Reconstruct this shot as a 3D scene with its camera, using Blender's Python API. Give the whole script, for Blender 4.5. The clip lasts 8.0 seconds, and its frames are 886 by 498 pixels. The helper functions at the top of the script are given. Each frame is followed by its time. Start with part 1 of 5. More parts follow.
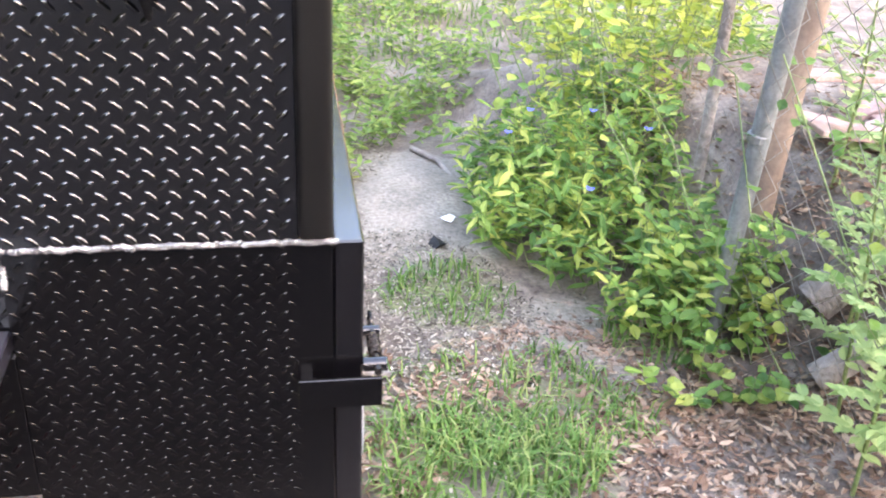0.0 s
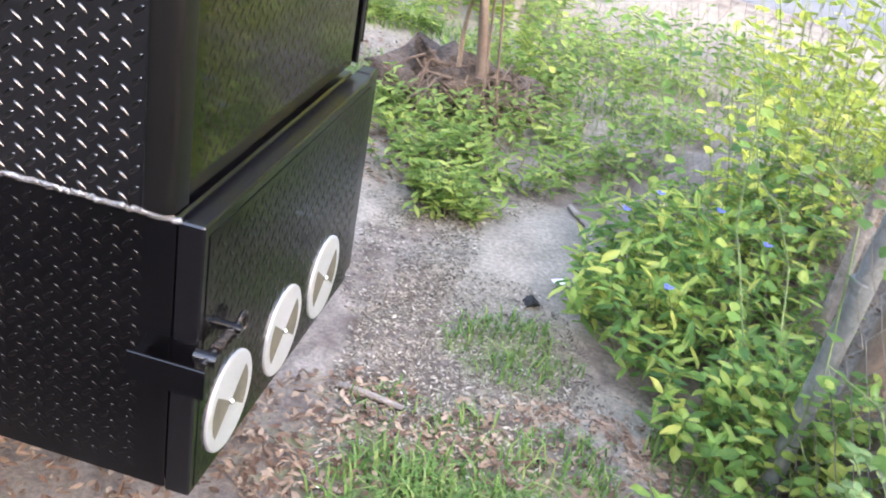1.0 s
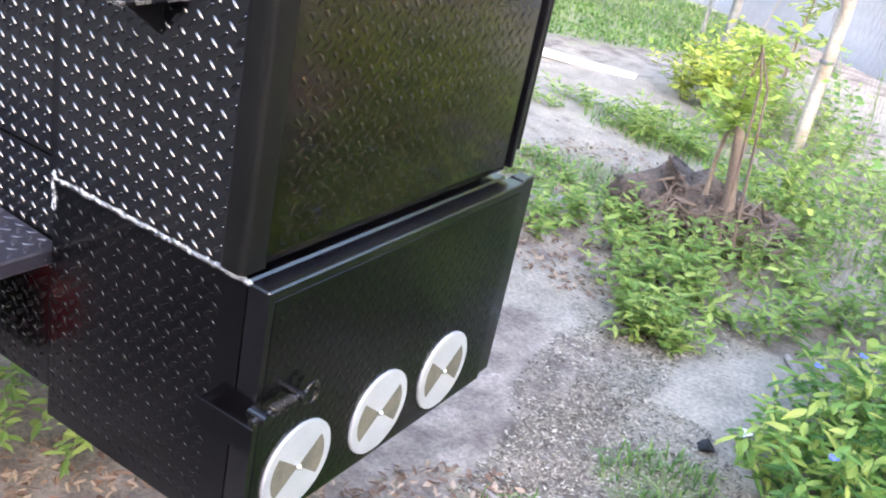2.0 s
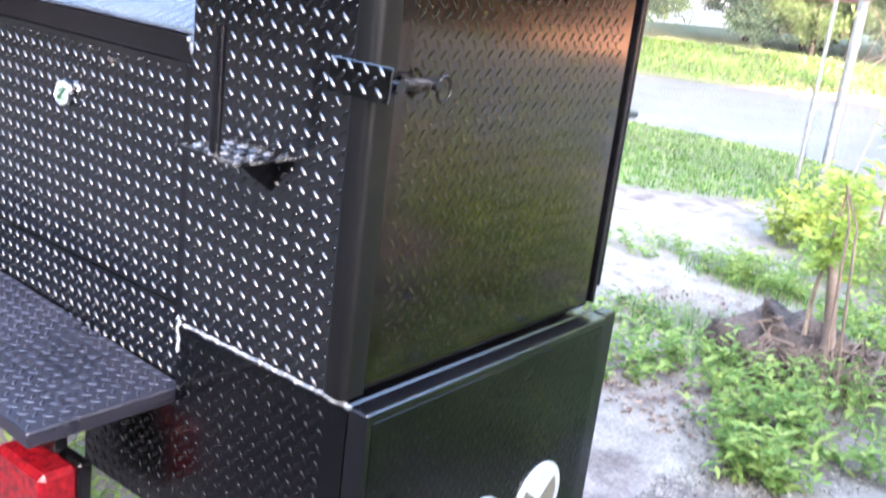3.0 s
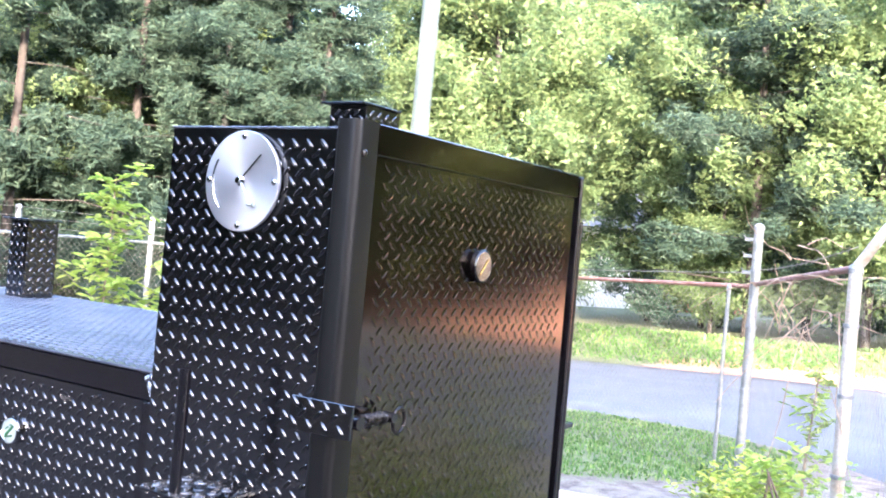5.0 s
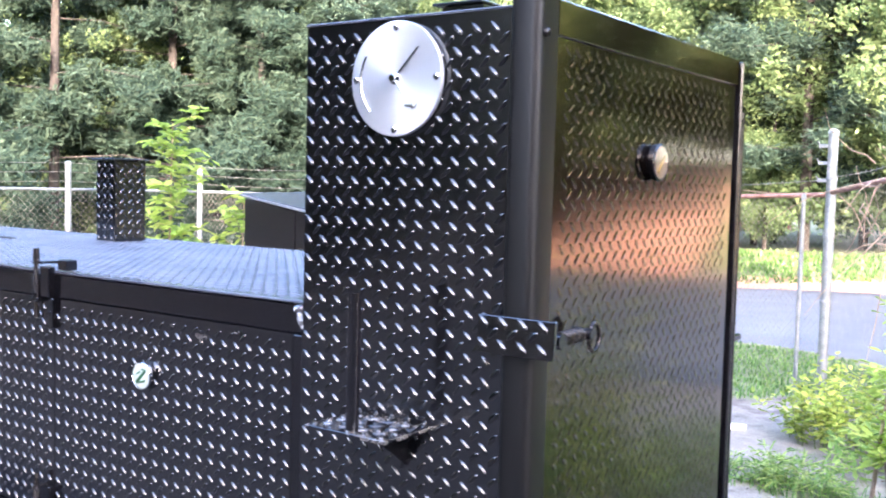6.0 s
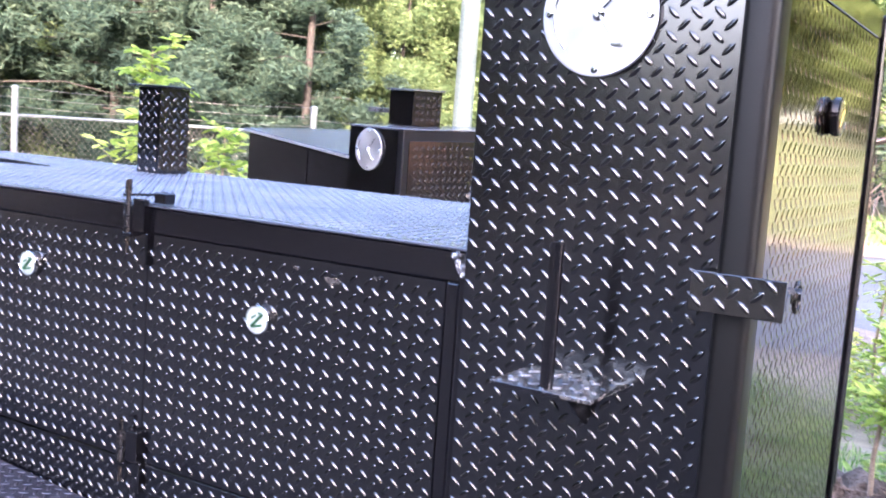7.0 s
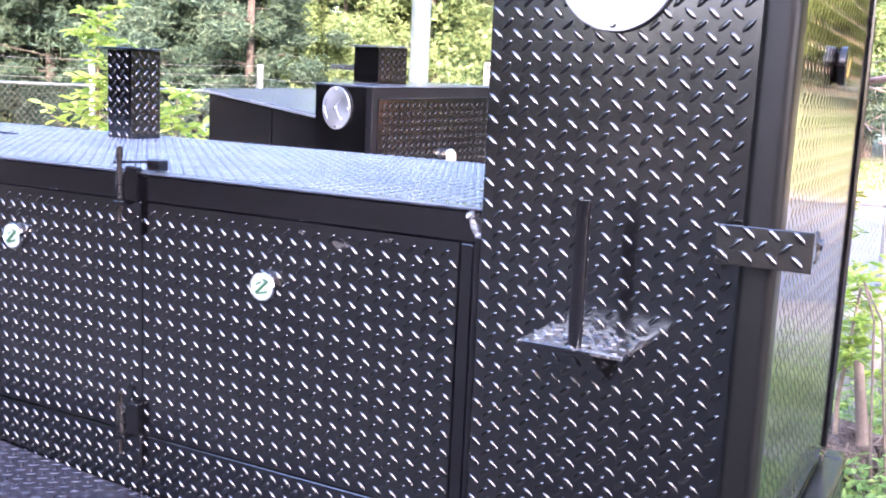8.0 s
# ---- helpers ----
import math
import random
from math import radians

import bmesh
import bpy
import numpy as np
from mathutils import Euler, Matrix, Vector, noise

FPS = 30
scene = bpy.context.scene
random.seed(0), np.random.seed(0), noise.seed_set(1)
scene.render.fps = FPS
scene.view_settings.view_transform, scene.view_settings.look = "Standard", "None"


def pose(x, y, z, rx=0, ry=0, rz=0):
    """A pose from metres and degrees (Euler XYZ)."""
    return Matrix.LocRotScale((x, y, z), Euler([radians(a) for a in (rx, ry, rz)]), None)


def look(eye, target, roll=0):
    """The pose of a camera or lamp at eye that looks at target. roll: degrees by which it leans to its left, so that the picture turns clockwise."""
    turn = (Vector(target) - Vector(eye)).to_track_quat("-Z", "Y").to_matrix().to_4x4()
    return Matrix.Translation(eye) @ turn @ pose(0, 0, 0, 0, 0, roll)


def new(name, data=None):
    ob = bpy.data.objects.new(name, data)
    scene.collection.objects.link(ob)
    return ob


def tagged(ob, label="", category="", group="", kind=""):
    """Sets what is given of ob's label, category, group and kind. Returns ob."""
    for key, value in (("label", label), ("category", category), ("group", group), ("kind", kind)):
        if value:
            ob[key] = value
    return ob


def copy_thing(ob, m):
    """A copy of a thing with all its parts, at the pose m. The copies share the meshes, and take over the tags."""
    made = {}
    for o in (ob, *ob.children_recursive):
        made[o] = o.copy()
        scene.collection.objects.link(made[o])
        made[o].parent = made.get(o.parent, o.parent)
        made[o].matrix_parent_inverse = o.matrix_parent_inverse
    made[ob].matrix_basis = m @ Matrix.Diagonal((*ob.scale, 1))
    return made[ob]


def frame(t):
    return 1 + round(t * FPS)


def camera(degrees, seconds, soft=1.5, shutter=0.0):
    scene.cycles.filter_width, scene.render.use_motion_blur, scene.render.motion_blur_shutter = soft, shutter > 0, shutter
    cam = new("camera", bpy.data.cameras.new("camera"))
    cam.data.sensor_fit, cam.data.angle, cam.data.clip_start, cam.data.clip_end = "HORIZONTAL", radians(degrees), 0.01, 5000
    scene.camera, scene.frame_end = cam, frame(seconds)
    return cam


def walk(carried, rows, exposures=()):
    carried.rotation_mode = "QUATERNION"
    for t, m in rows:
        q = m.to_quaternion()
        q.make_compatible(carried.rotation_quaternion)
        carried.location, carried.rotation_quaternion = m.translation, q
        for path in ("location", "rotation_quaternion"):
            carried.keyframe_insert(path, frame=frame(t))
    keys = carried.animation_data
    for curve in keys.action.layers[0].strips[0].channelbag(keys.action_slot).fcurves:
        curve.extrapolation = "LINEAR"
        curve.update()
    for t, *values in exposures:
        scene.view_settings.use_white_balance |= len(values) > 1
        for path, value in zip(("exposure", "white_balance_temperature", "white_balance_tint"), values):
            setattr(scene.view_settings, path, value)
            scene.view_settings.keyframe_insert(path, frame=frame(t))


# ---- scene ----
cam = camera(48.0, 8.0, soft=1.9, shutter=0.2)
PATH = [
    (0, (-0.068, -1.189, 1.539), (0.251, 0.538, 0.582), 3.1),
    (0.5, (0.314, -1.242, 1.559), (0.319, 0.525, 0.622), 5.1),
    (1, (0.528, -1.097, 1.542), (0.259, 0.654, 0.615), 11.0),
    (1.5, (0.66, -0.987, 1.572), (0.108, 0.714, 0.677), 12.9),
    (1.7, (0.737, -0.967, 1.584), (0.005, 0.675, 0.708), 14.4),
    (2.8, (0.937, -1.047, 1.599), (-0.168, 0.461, 0.889), 6.6),
    (3, (0.95, -1.077, 1.602), (-0.197, 0.458, 1.032), 7.1),
    (3.5, (1.004, -1.105, 1.65), (-0.146, 0.507, 1.364), 6.5),
    (4, (1.012, -1.076, 1.679), (-0.192, 0.519, 1.593), 4.6),
    (4.2, (1.015, -1.079, 1.681), (-0.186, 0.52, 1.657), 4.5),
    (5.3, (0.886, -1.202, 1.668), (-0.184, 0.488, 1.666), 5.5),
    (5.5, (0.842, -1.202, 1.655), (-0.215, 0.496, 1.624), 5.4),
    (6, (0.662, -1.148, 1.611), (-0.498, 0.476, 1.484), 1.5),
    (6.5, (0.49, -1.191, 1.609), (-0.705, 0.402, 1.427), 4.6),
    (7, (0.314, -1.275, 1.592), (-0.724, 0.419, 1.359), 4.0),
    (7.5, (0.245, -1.315, 1.588), (-0.696, 0.419, 1.263), 3.7),
    (8, (0.217, -1.315, 1.592), (-0.717, 0.426, 1.277), 2.7),
]
walk(cam, [(t, look(eye, target, roll)) for t, eye, target, roll in PATH],
     exposures=[(0, 4.82, 7300, 24), (0.5, 4.7, 7200, 23), (1.0, 4.5, 7100, 21), (1.7, 4.45, 6700, 19), (3.0, 4.96, 6100, 20), (4.0, 4.76, 5700, 22), (5.5, 4.6, 5800, 22), (6.5, 4.56, 5850, 28), (8.0, 4.94, 5950, 33)])

# ---- world and light ----
SUN_AZ, SUN_EL = radians(142), radians(15)   # azimuth clockwise from +y
world = bpy.data.worlds.new("sky")
scene.world = world
world.use_nodes = True
wn, wl = world.node_tree.nodes, world.node_tree.links
sky = wn.new("ShaderNodeTexSky")
sky.sky_type = 'NISHITA'
sky.sun_disc = False
sky.sun_elevation, sky.sun_rotation = SUN_EL, SUN_AZ
sky.air_density, sky.dust_density = 1.0, 3.5
wl.new(sky.outputs[0], wn["Background"].inputs[0])
wn["Background"].inputs[1].default_value = 0.15
sun = new("sun", bpy.data.lights.new("sun", 'SUN'))
sun.data.energy, sun.data.angle, sun.data.color = 2.0, radians(0.6), (1.0, 0.84, 0.62)
sun_dir = Vector((math.sin(SUN_AZ) * math.cos(SUN_EL), math.cos(SUN_AZ) * math.cos(SUN_EL), math.sin(SUN_EL)))
sun.matrix_world = look(sun_dir * 60, (0, 0, 0))

# ---- materials ----
def nodes_of(name):
    m = bpy.data.materials.new(name)
    m.use_nodes = True
    nt = m.node_tree
    return m, nt, nt.nodes["Principled BSDF"]


def noise_node(nt, scale, detail=4.0, rough=0.55, coords="Object"):
    tc = nt.nodes.new("ShaderNodeTexCoord")
    n = nt.nodes.new("ShaderNodeTexNoise")
    n.inputs["Scale"].default_value, n.inputs["Detail"].default_value = scale, detail
    n.inputs["Roughness"].default_value = rough
    nt.links.new(tc.outputs[coords], n.inputs["Vector"])
    return n


def ramp_node(nt, source, stops):
    r = nt.nodes.new("ShaderNodeValToRGB")
    el = r.color_ramp.elements
    while len(el) < len(stops):
        el.new(0.5)
    for e, (p, c) in zip(el, stops):
        e.position, e.color = p, (*c, 1)
    nt.links.new(source, r.inputs[0])
    return r


def mix_node(nt, a, b, fac, mode='MIX'):
    m = nt.nodes.new("ShaderNodeMix")
    m.data_type, m.blend_type = 'RGBA', mode
    for sock, v in ((m.inputs[6], a), (m.inputs[7], b)):
        if hasattr(v, "is_linked"):
            nt.links.new(v, sock)
        else:
            sock.default_value = (*v, 1)
    if hasattr(fac, "is_linked"):
        nt.links.new(fac, m.inputs[0])
    else:
        m.inputs[0].default_value = fac
    return m.outputs[2]


def bump_node(nt, height, strength, dist=0.01):
    b = nt.nodes.new("ShaderNodeBump")
    b.inputs["Strength"].default_value, b.inputs["Distance"].default_value = strength, dist
    nt.links.new(height, b.inputs["Height"])
    return b


def surface(name, lo, hi, rough=0.6, metal=0.0, scale=12.0, fine=120.0, bump=0.15, dist=0.004, rough_span=0.12, coords="Object"):
    """A worn surface: two colours by broad noise, fine grain over them, uneven gloss and relief."""
    m, nt, p = nodes_of(name)
    broad, grain = noise_node(nt, scale, coords=coords), noise_node(nt, fine, 3.0, coords=coords)
    base = ramp_node(nt, broad.outputs["Fac"], [(0.3, lo), (0.7, hi)])
    speck = ramp_node(nt, grain.outputs["Fac"], [(0.25, (0.75, 0.75, 0.75)), (0.75, (1.15, 1.15, 1.15))])
    nt.links.new(mix_node(nt, base.outputs[0], speck.outputs[0], 1.0, 'MULTIPLY'), p.inputs["Base Color"])
    r = nt.nodes.new("ShaderNodeMapRange")
    r.inputs["To Min"].default_value, r.inputs["To Max"].default_value = max(0.02, rough - rough_span), rough + rough_span
    nt.links.new(broad.outputs["Fac"], r.inputs["Value"])
    nt.links.new(r.outputs[0], p.inputs["Roughness"])
    p.inputs["Metallic"].default_value = metal
    if bump:
        nt.links.new(bump_node(nt, grain.outputs["Fac"], bump, dist).outputs[0], p.inputs["Normal"])
    return m


def foliage(name, lo, mid, hi, gloss=0.45, through_light=0.4):
    """Leaves: the colour differs leaf by leaf, and light passes through them."""
    m, nt, p = nodes_of(name)
    geo = nt.nodes.new("ShaderNodeNewGeometry")
    col = ramp_node(nt, geo.outputs["Random Per Island"], [(0.0, lo), (0.55, mid), (1.0, hi)])
    n = noise_node(nt, 1.3, 2.0)
    shade = ramp_node(nt, n.outputs["Fac"], [(0.3, (0.72, 0.78, 0.72)), (0.7, (1.2, 1.15, 1.0))])
    c = mix_node(nt, col.outputs[0], shade.outputs[0], 1.0, 'MULTIPLY')
    nt.links.new(c, p.inputs["Base Color"])
    p.inputs["Roughness"].default_value = gloss
    p.inputs["Specular IOR Level"].default_value = 0.25
    tr = nt.nodes.new("ShaderNodeBsdfTranslucent")
    nt.links.new(c, tr.inputs["Color"])
    mx = nt.nodes.new("ShaderNodeMixShader")
    mx.inputs[0].default_value = through_light
    nt.links.new(p.outputs[0], mx.inputs[1])
    nt.links.new(tr.outputs[0], mx.inputs[2])
    nt.links.new(mx.outputs[0], nt.nodes["Material Output"].inputs["Surface"])
    return m


def black_paint(name, rough, lo=(0.0022, 0.002, 0.0028), hi=(0.004, 0.0036, 0.0046), peel=0.05, coat=0.0):
    m = surface(name, lo, hi, rough, 0.0, 5.0, 260.0, peel, 0.002, 0.05)
    p = m.node_tree.nodes["Principled BSDF"]
    p.inputs["IOR"].default_value = 1.6
    p.inputs["Coat Roughness"].default_value = 0.05
    p.inputs["Coat Weight"].default_value = coat
    return m


MAT = {}
MAT["plate"] = black_paint("black_gloss_paint_on_tread_plate", 0.19, (0.0008, 0.00075, 0.0011), (0.0018, 0.0017, 0.0023), peel=0.03, coat=1.0)
MAT["plate"].node_tree.nodes["Principled BSDF"].inputs["IOR"].default_value = 1.6
MAT["plate"].node_tree.nodes["Principled BSDF"].inputs["Coat Roughness"].default_value = 0.15
# slightly lighter base than the upright plates
MAT["table_paint"] = black_paint("dark_grey_paint_on_table", 0.28, (0.015, 0.014, 0.019), (0.028, 0.026, 0.034), 0.06, 0.0)
# brown base and warm specular tint paint in the surroundings' glow
MAT["door_paint"] = black_paint("satin_black_with_warm_reflection_tint", 0.1, (0.002, 0.0014, 0.001), (0.004, 0.0028, 0.002), peel=0.02, coat=0.3)
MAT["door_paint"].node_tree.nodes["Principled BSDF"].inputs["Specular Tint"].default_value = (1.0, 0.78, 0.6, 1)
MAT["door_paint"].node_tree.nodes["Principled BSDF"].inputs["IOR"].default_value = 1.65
MAT["firebox_paint"] = black_paint("heat_dulled_black_on_firebox", 0.2, (0.0012, 0.0011, 0.0014), (0.0028, 0.0026, 0.003), 0.03, 0.15)
MAT["firebox_paint"].node_tree.nodes["Principled BSDF"].inputs["IOR"].default_value = 1.36
MAT["dull_plate"] = black_paint("dull_black_paint_on_tread_plate", 0.34, (0.004, 0.004, 0.0055), (0.008, 0.008, 0.01), 0.08)
MAT["dull_plate"].node_tree.nodes["Principled BSDF"].inputs["IOR"].default_value = 1.36
MAT["tube_paint"] = black_paint("scratched_satin_black_on_door_tube", 0.42, (0.0015, 0.0013, 0.0012), (0.003, 0.0027, 0.0025), peel=0.1)
MAT["tube_paint"].node_tree.nodes["Principled BSDF"].inputs["IOR"].default_value = 1.42
MAT["flat_black"] = black_paint("black_paint_on_flat_steel", 0.22, peel=0.06, coat=0.1)
# a lighter, bluer base than the upright plates
MAT["top"] = black_paint("blue_grey_black_paint_on_lid_plate", 0.2, (0.035, 0.038, 0.046), (0.065, 0.069, 0.08), 0.05, 0.0)
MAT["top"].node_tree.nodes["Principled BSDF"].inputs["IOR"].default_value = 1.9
def glint_and_wear_paint():
    """Gloss black paint with bare steel patches: rubbed scuffs, and painted sun glints on the shelf."""
    m = black_paint("rubbed_black_paint_with_painted_glints", 0.14, peel=0.05, coat=0.6)
    nt, p = m.node_tree, m.node_tree.nodes["Principled BSDF"]
    n = noise_node(nt, 26.0, 5.0, 0.65)
    r = ramp_node(nt, n.outputs["Fac"], [(0.46, (0, 0, 0)), (0.62, (1, 1, 1))])
    old = p.inputs["Base Color"].links[0].from_socket
    nt.links.new(mix_node(nt, old, (0.3, 0.27, 0.24), r.outputs[0]), p.inputs["Base Color"])
    nt.links.new(r.outputs[0], p.inputs["Metallic"])
    return m


MAT["glint_and_wear_plate"] = glint_and_wear_paint()
MAT["weld"] = surface("weld_bead", (0.2, 0.2, 0.2), (0.6, 0.6, 0.6), 0.16, 0.9, 90.0, 260.0, 0.9, 0.004)
def brushed_disc():
    """Aluminium brushed in rings round its middle, so that light fans out in sectors."""
    m, nt, p = nodes_of("ring_brushed_aluminium")
    n = noise_node(nt, 9.0, 3.0)
    c = ramp_node(nt, n.outputs["Fac"], [(0.3, (0.5, 0.51, 0.53)), (0.7, (0.56, 0.57, 0.59))])
    nt.links.new(c.outputs[0], p.inputs["Base Color"])
    p.inputs["Metallic"].default_value, p.inputs["Roughness"].default_value = 1.0, 0.52
    p.inputs["Anisotropic"].default_value = 0.4
    tg = nt.nodes.new("ShaderNodeTangent")
    tg.direction_type, tg.axis = 'RADIAL', 'Y'
    nt.links.new(tg.outputs[0], p.inputs["Tangent"])
    return m


MAT["dial_alu"] = brushed_disc()
MAT["vent"] = surface("dull_aluminium", (0.56, 0.58, 0.59), (0.64, 0.66, 0.67), 0.45, 0.6, 20.0, 900.0, 0.03, 0.001)
MAT["vent_hole"] = surface("dusty_steel_in_vent", (0.10, 0.095, 0.07), (0.2, 0.18, 0.13), 0.6, 0.2, 30.0, 200.0, 0.1)
MAT["chrome"] = surface("bright_steel", (0.6, 0.6, 0.6), (0.7, 0.7, 0.7), 0.15, 1.0, 30.0, 200.0, 0.05, 0.001)
MAT["spring"] = surface("dark_spring_steel", (0.015, 0.013, 0.012), (0.05, 0.042, 0.036), 0.25, 0.5, 40.0, 200.0, 0.2)
MAT["dial_white"] = surface("white_dial", (0.3, 0.34, 0.3), (0.42, 0.46, 0.41), 0.35, 0.0, 30.0, 200.0, 0.0)
MAT["dial_green"] = surface("green_dial_print", (0.008, 0.07, 0.03), (0.02, 0.13, 0.05), 0.4, 0.0, 30.0, 200.0, 0.0)
MAT["dial_red"] = surface("mustard_dial_print", (0.42, 0.26, 0.05), (0.55, 0.36, 0.08), 0.4, 0.0, 30.0, 200.0, 0.0)
MAT["dial_gold"] = surface("yellow_dial_print", (0.6, 0.42, 0.28), (0.72, 0.5, 0.34), 0.4, 0.0, 30.0, 200.0, 0.0)
MAT["ink"] = surface("black_ink", (0.01, 0.01, 0.01), (0.02, 0.02, 0.02), 0.5, 0.0, 30.0, 200.0, 0.0)
MAT["ink"].node_tree.nodes["Principled BSDF"].inputs["Specular IOR Level"].default_value = 0.1
MAT["red_lens"] = surface("red_lamp_lens", (0.12, 0.003, 0.006), (0.28, 0.007, 0.012), 0.12, 0.0, 60.0, 300.0, 0.3, 0.003)
MAT["rubber"] = surface("tyre_rubber", (0.012, 0.012, 0.012), (0.03, 0.03, 0.03), 0.75, 0.0, 20.0, 150.0, 0.3)
MAT["galv"] = surface("galvanised_steel", (0.15, 0.165, 0.17), (0.27, 0.285, 0.285), 0.5, 0.45, 14.0, 90.0, 0.15)
MAT["galv_rust"] = surface("rusting_galvanised_pipe", (0.3, 0.24, 0.18), (0.5, 0.5, 0.46), 0.6, 0.3, 7.0, 60.0, 0.25)
MAT["rust"] = surface("rusty_red_rail", (0.16, 0.07, 0.05), (0.34, 0.2, 0.16), 0.75, 0.1, 9.0, 70.0, 0.3)
MAT["wire"] = surface("old_fence_wire", (0.14, 0.135, 0.12), (0.28, 0.27, 0.25), 0.5, 0.5, 10.0, 90.0, 0.0)
MAT["post_wood"] = surface("weathered_post_wood", (0.12, 0.085, 0.065), (0.26, 0.2, 0.155), 0.85, 0.0, 6.0, 60.0, 0.5)
MAT["pole"] = surface("pale_painted_pole", (0.12, 0.15, 0.125), (0.19, 0.225, 0.185), 0.75, 0.0, 3.0, 40.0, 0.2)
MAT["pole_brown"] = surface("brown_pole_wood", (0.09, 0.062, 0.045), (0.16, 0.115, 0.085), 0.85, 0.0, 4.0, 40.0, 0.4)
MAT["bark"] = surface("tree_bark", (0.014, 0.011, 0.009), (0.034, 0.027, 0.022), 0.9, 0.0, 3.0, 25.0, 0.8, 0.03)
MAT["clod"] = surface("soil_and_roots", (0.03, 0.022, 0.017), (0.16, 0.115, 0.085), 0.95, 0.0, 9.0, 45.0, 1.0, 0.05)
MAT["twig"] = surface("dead_twig", (0.16, 0.11, 0.08), (0.36, 0.28, 0.2), 0.85, 0.0, 15.0, 120.0, 0.3)
MAT["stem"] = surface("green_stem", (0.1, 0.16, 0.05), (0.2, 0.24, 0.08), 0.6, 0.0, 15.0, 120.0, 0.1)
MAT["red_board"] = surface("weathered_reddish_board", (0.2, 0.12, 0.1), (0.42, 0.3, 0.27), 0.85, 0.0, 6.0, 60.0, 0.5)
MAT["lumber"] = surface("whitewashed_board", (0.55, 0.53, 0.5), (0.75, 0.73, 0.69), 0.8, 0.0, 5.0, 60.0, 0.3)
MAT["log"] = surface("grey_weathered_log", (0.12, 0.1, 0.085), (0.3, 0.27, 0.24), 0.9, 0.0, 6.0, 50.0, 0.8, 0.02)
MAT["road"] = surface("worn_pale_asphalt", (0.096, 0.109, 0.12), (0.138, 0.151, 0.164), 0.85, 0.0, 1.2, 60.0, 0.3)
MAT["sign_white"] = surface("weathered_white_sign_sheet", (0.13, 0.135, 0.14), (0.17, 0.175, 0.18), 0.7, 0.0, 4.0, 40.0, 0.0)
MAT["siding"] = surface("white_house_siding", (0.7, 0.7, 0.7), (0.82, 0.82, 0.82), 0.6, 0.0, 1.0, 20.0, 0.1)
MAT["brick"] = surface("red_brown_brick", (0.25, 0.11, 0.08), (0.36, 0.18, 0.13), 0.85, 0.0, 4.0, 30.0, 0.4)
MAT["roof"] = surface("grey_shingle", (0.12, 0.12, 0.12), (0.2, 0.2, 0.2), 0.9, 0.0, 3.0, 30.0, 0.5)
MAT["glass_dark"] = surface("window_glass", (0.02, 0.025, 0.03), (0.03, 0.035, 0.04), 0.08, 0.0, 3.0, 30.0, 0.0)
MAT["glass_clear"], gnt, gp = nodes_of("clear_gauge_glass")
gp.inputs["Transmission Weight"].default_value, gp.inputs["Roughness"].default_value = 1.0, 0.03
MAT["litter_white"] = surface("scrap_of_white_paper", (0.7, 0.72, 0.75), (0.82, 0.82, 0.84), 0.6, 0.0, 30.0, 200.0, 0.2)
MAT["leaf_tree"] = foliage("broadleaf_leaves", (0.06, 0.105, 0.064), (0.085, 0.14, 0.08), (0.125, 0.175, 0.092), 0.7, 0.6)
MAT["leaf_yellow"] = foliage("sunny_yellow_leaves", (0.085, 0.135, 0.066), (0.125, 0.18, 0.084), (0.185, 0.235, 0.112), 0.7, 0.6)
# brighter copy of leaf_yellow: sunlight put into the colour for the door's reflection
MAT["leaf_sunny"] = foliage("sunlit_yellow_green_leaves", (0.16, 0.22, 0.08), (0.25, 0.32, 0.12), (0.37, 0.42, 0.19), 0.65, 0.5)
# evergreen tone, darkened further in place of shade on these trees
MAT["leaf_dark"] = foliage("dark_evergreen_leaves", (0.034, 0.064, 0.052), (0.05, 0.083, 0.064), (0.072, 0.104, 0.075), 0.7, 0.6)
# leaves kept very dark so the unseen trees mirror black in the plates
MAT["leaf_blocker"] = foliage("dark_light_blocking_leaves", (0.02, 0.034, 0.02), (0.036, 0.055, 0.03), (0.06, 0.085, 0.045), 0.6, 0.1)
MAT["leaf_bush"] = foliage("dayflower_leaves", (0.06, 0.145, 0.045), (0.21, 0.36, 0.095), (0.5, 0.53, 0.16), 0.45, 0.5)
MAT["leaf_weed"] = foliage("weed_leaves", (0.11, 0.2, 0.055), (0.22, 0.34, 0.1), (0.37, 0.45, 0.15), 0.5, 0.5)
MAT["grass"] = foliage("grass_blades", (0.065, 0.14, 0.04), (0.125, 0.24, 0.065), (0.26, 0.33, 0.13), 0.5)
MAT["dry_leaf"] = foliage("fallen_dry_leaves", (0.08, 0.046, 0.034), (0.19, 0.122, 0.092), (0.36, 0.275, 0.225), 0.7, 0.1)
MAT["chips"] = foliage("grey_wood_chips", (0.06, 0.05, 0.043), (0.15, 0.13, 0.115), (0.4, 0.37, 0.34), 0.8, 0.0)
MAT["leaf_yellow2"] = foliage("yellowing_weed_leaves", (0.2, 0.29, 0.05), (0.36, 0.44, 0.09), (0.54, 0.56, 0.15), 0.5)
MAT["leaf_pale"] = foliage("pale_weed_leaves", (0.16, 0.26, 0.1), (0.26, 0.36, 0.16), (0.4, 0.48, 0.22), 0.55)
MAT["leaf_sapling"] = foliage("fresh_sapling_leaves", (0.2, 0.3, 0.06), (0.34, 0.46, 0.1), (0.48, 0.55, 0.16), 0.5, 0.5)
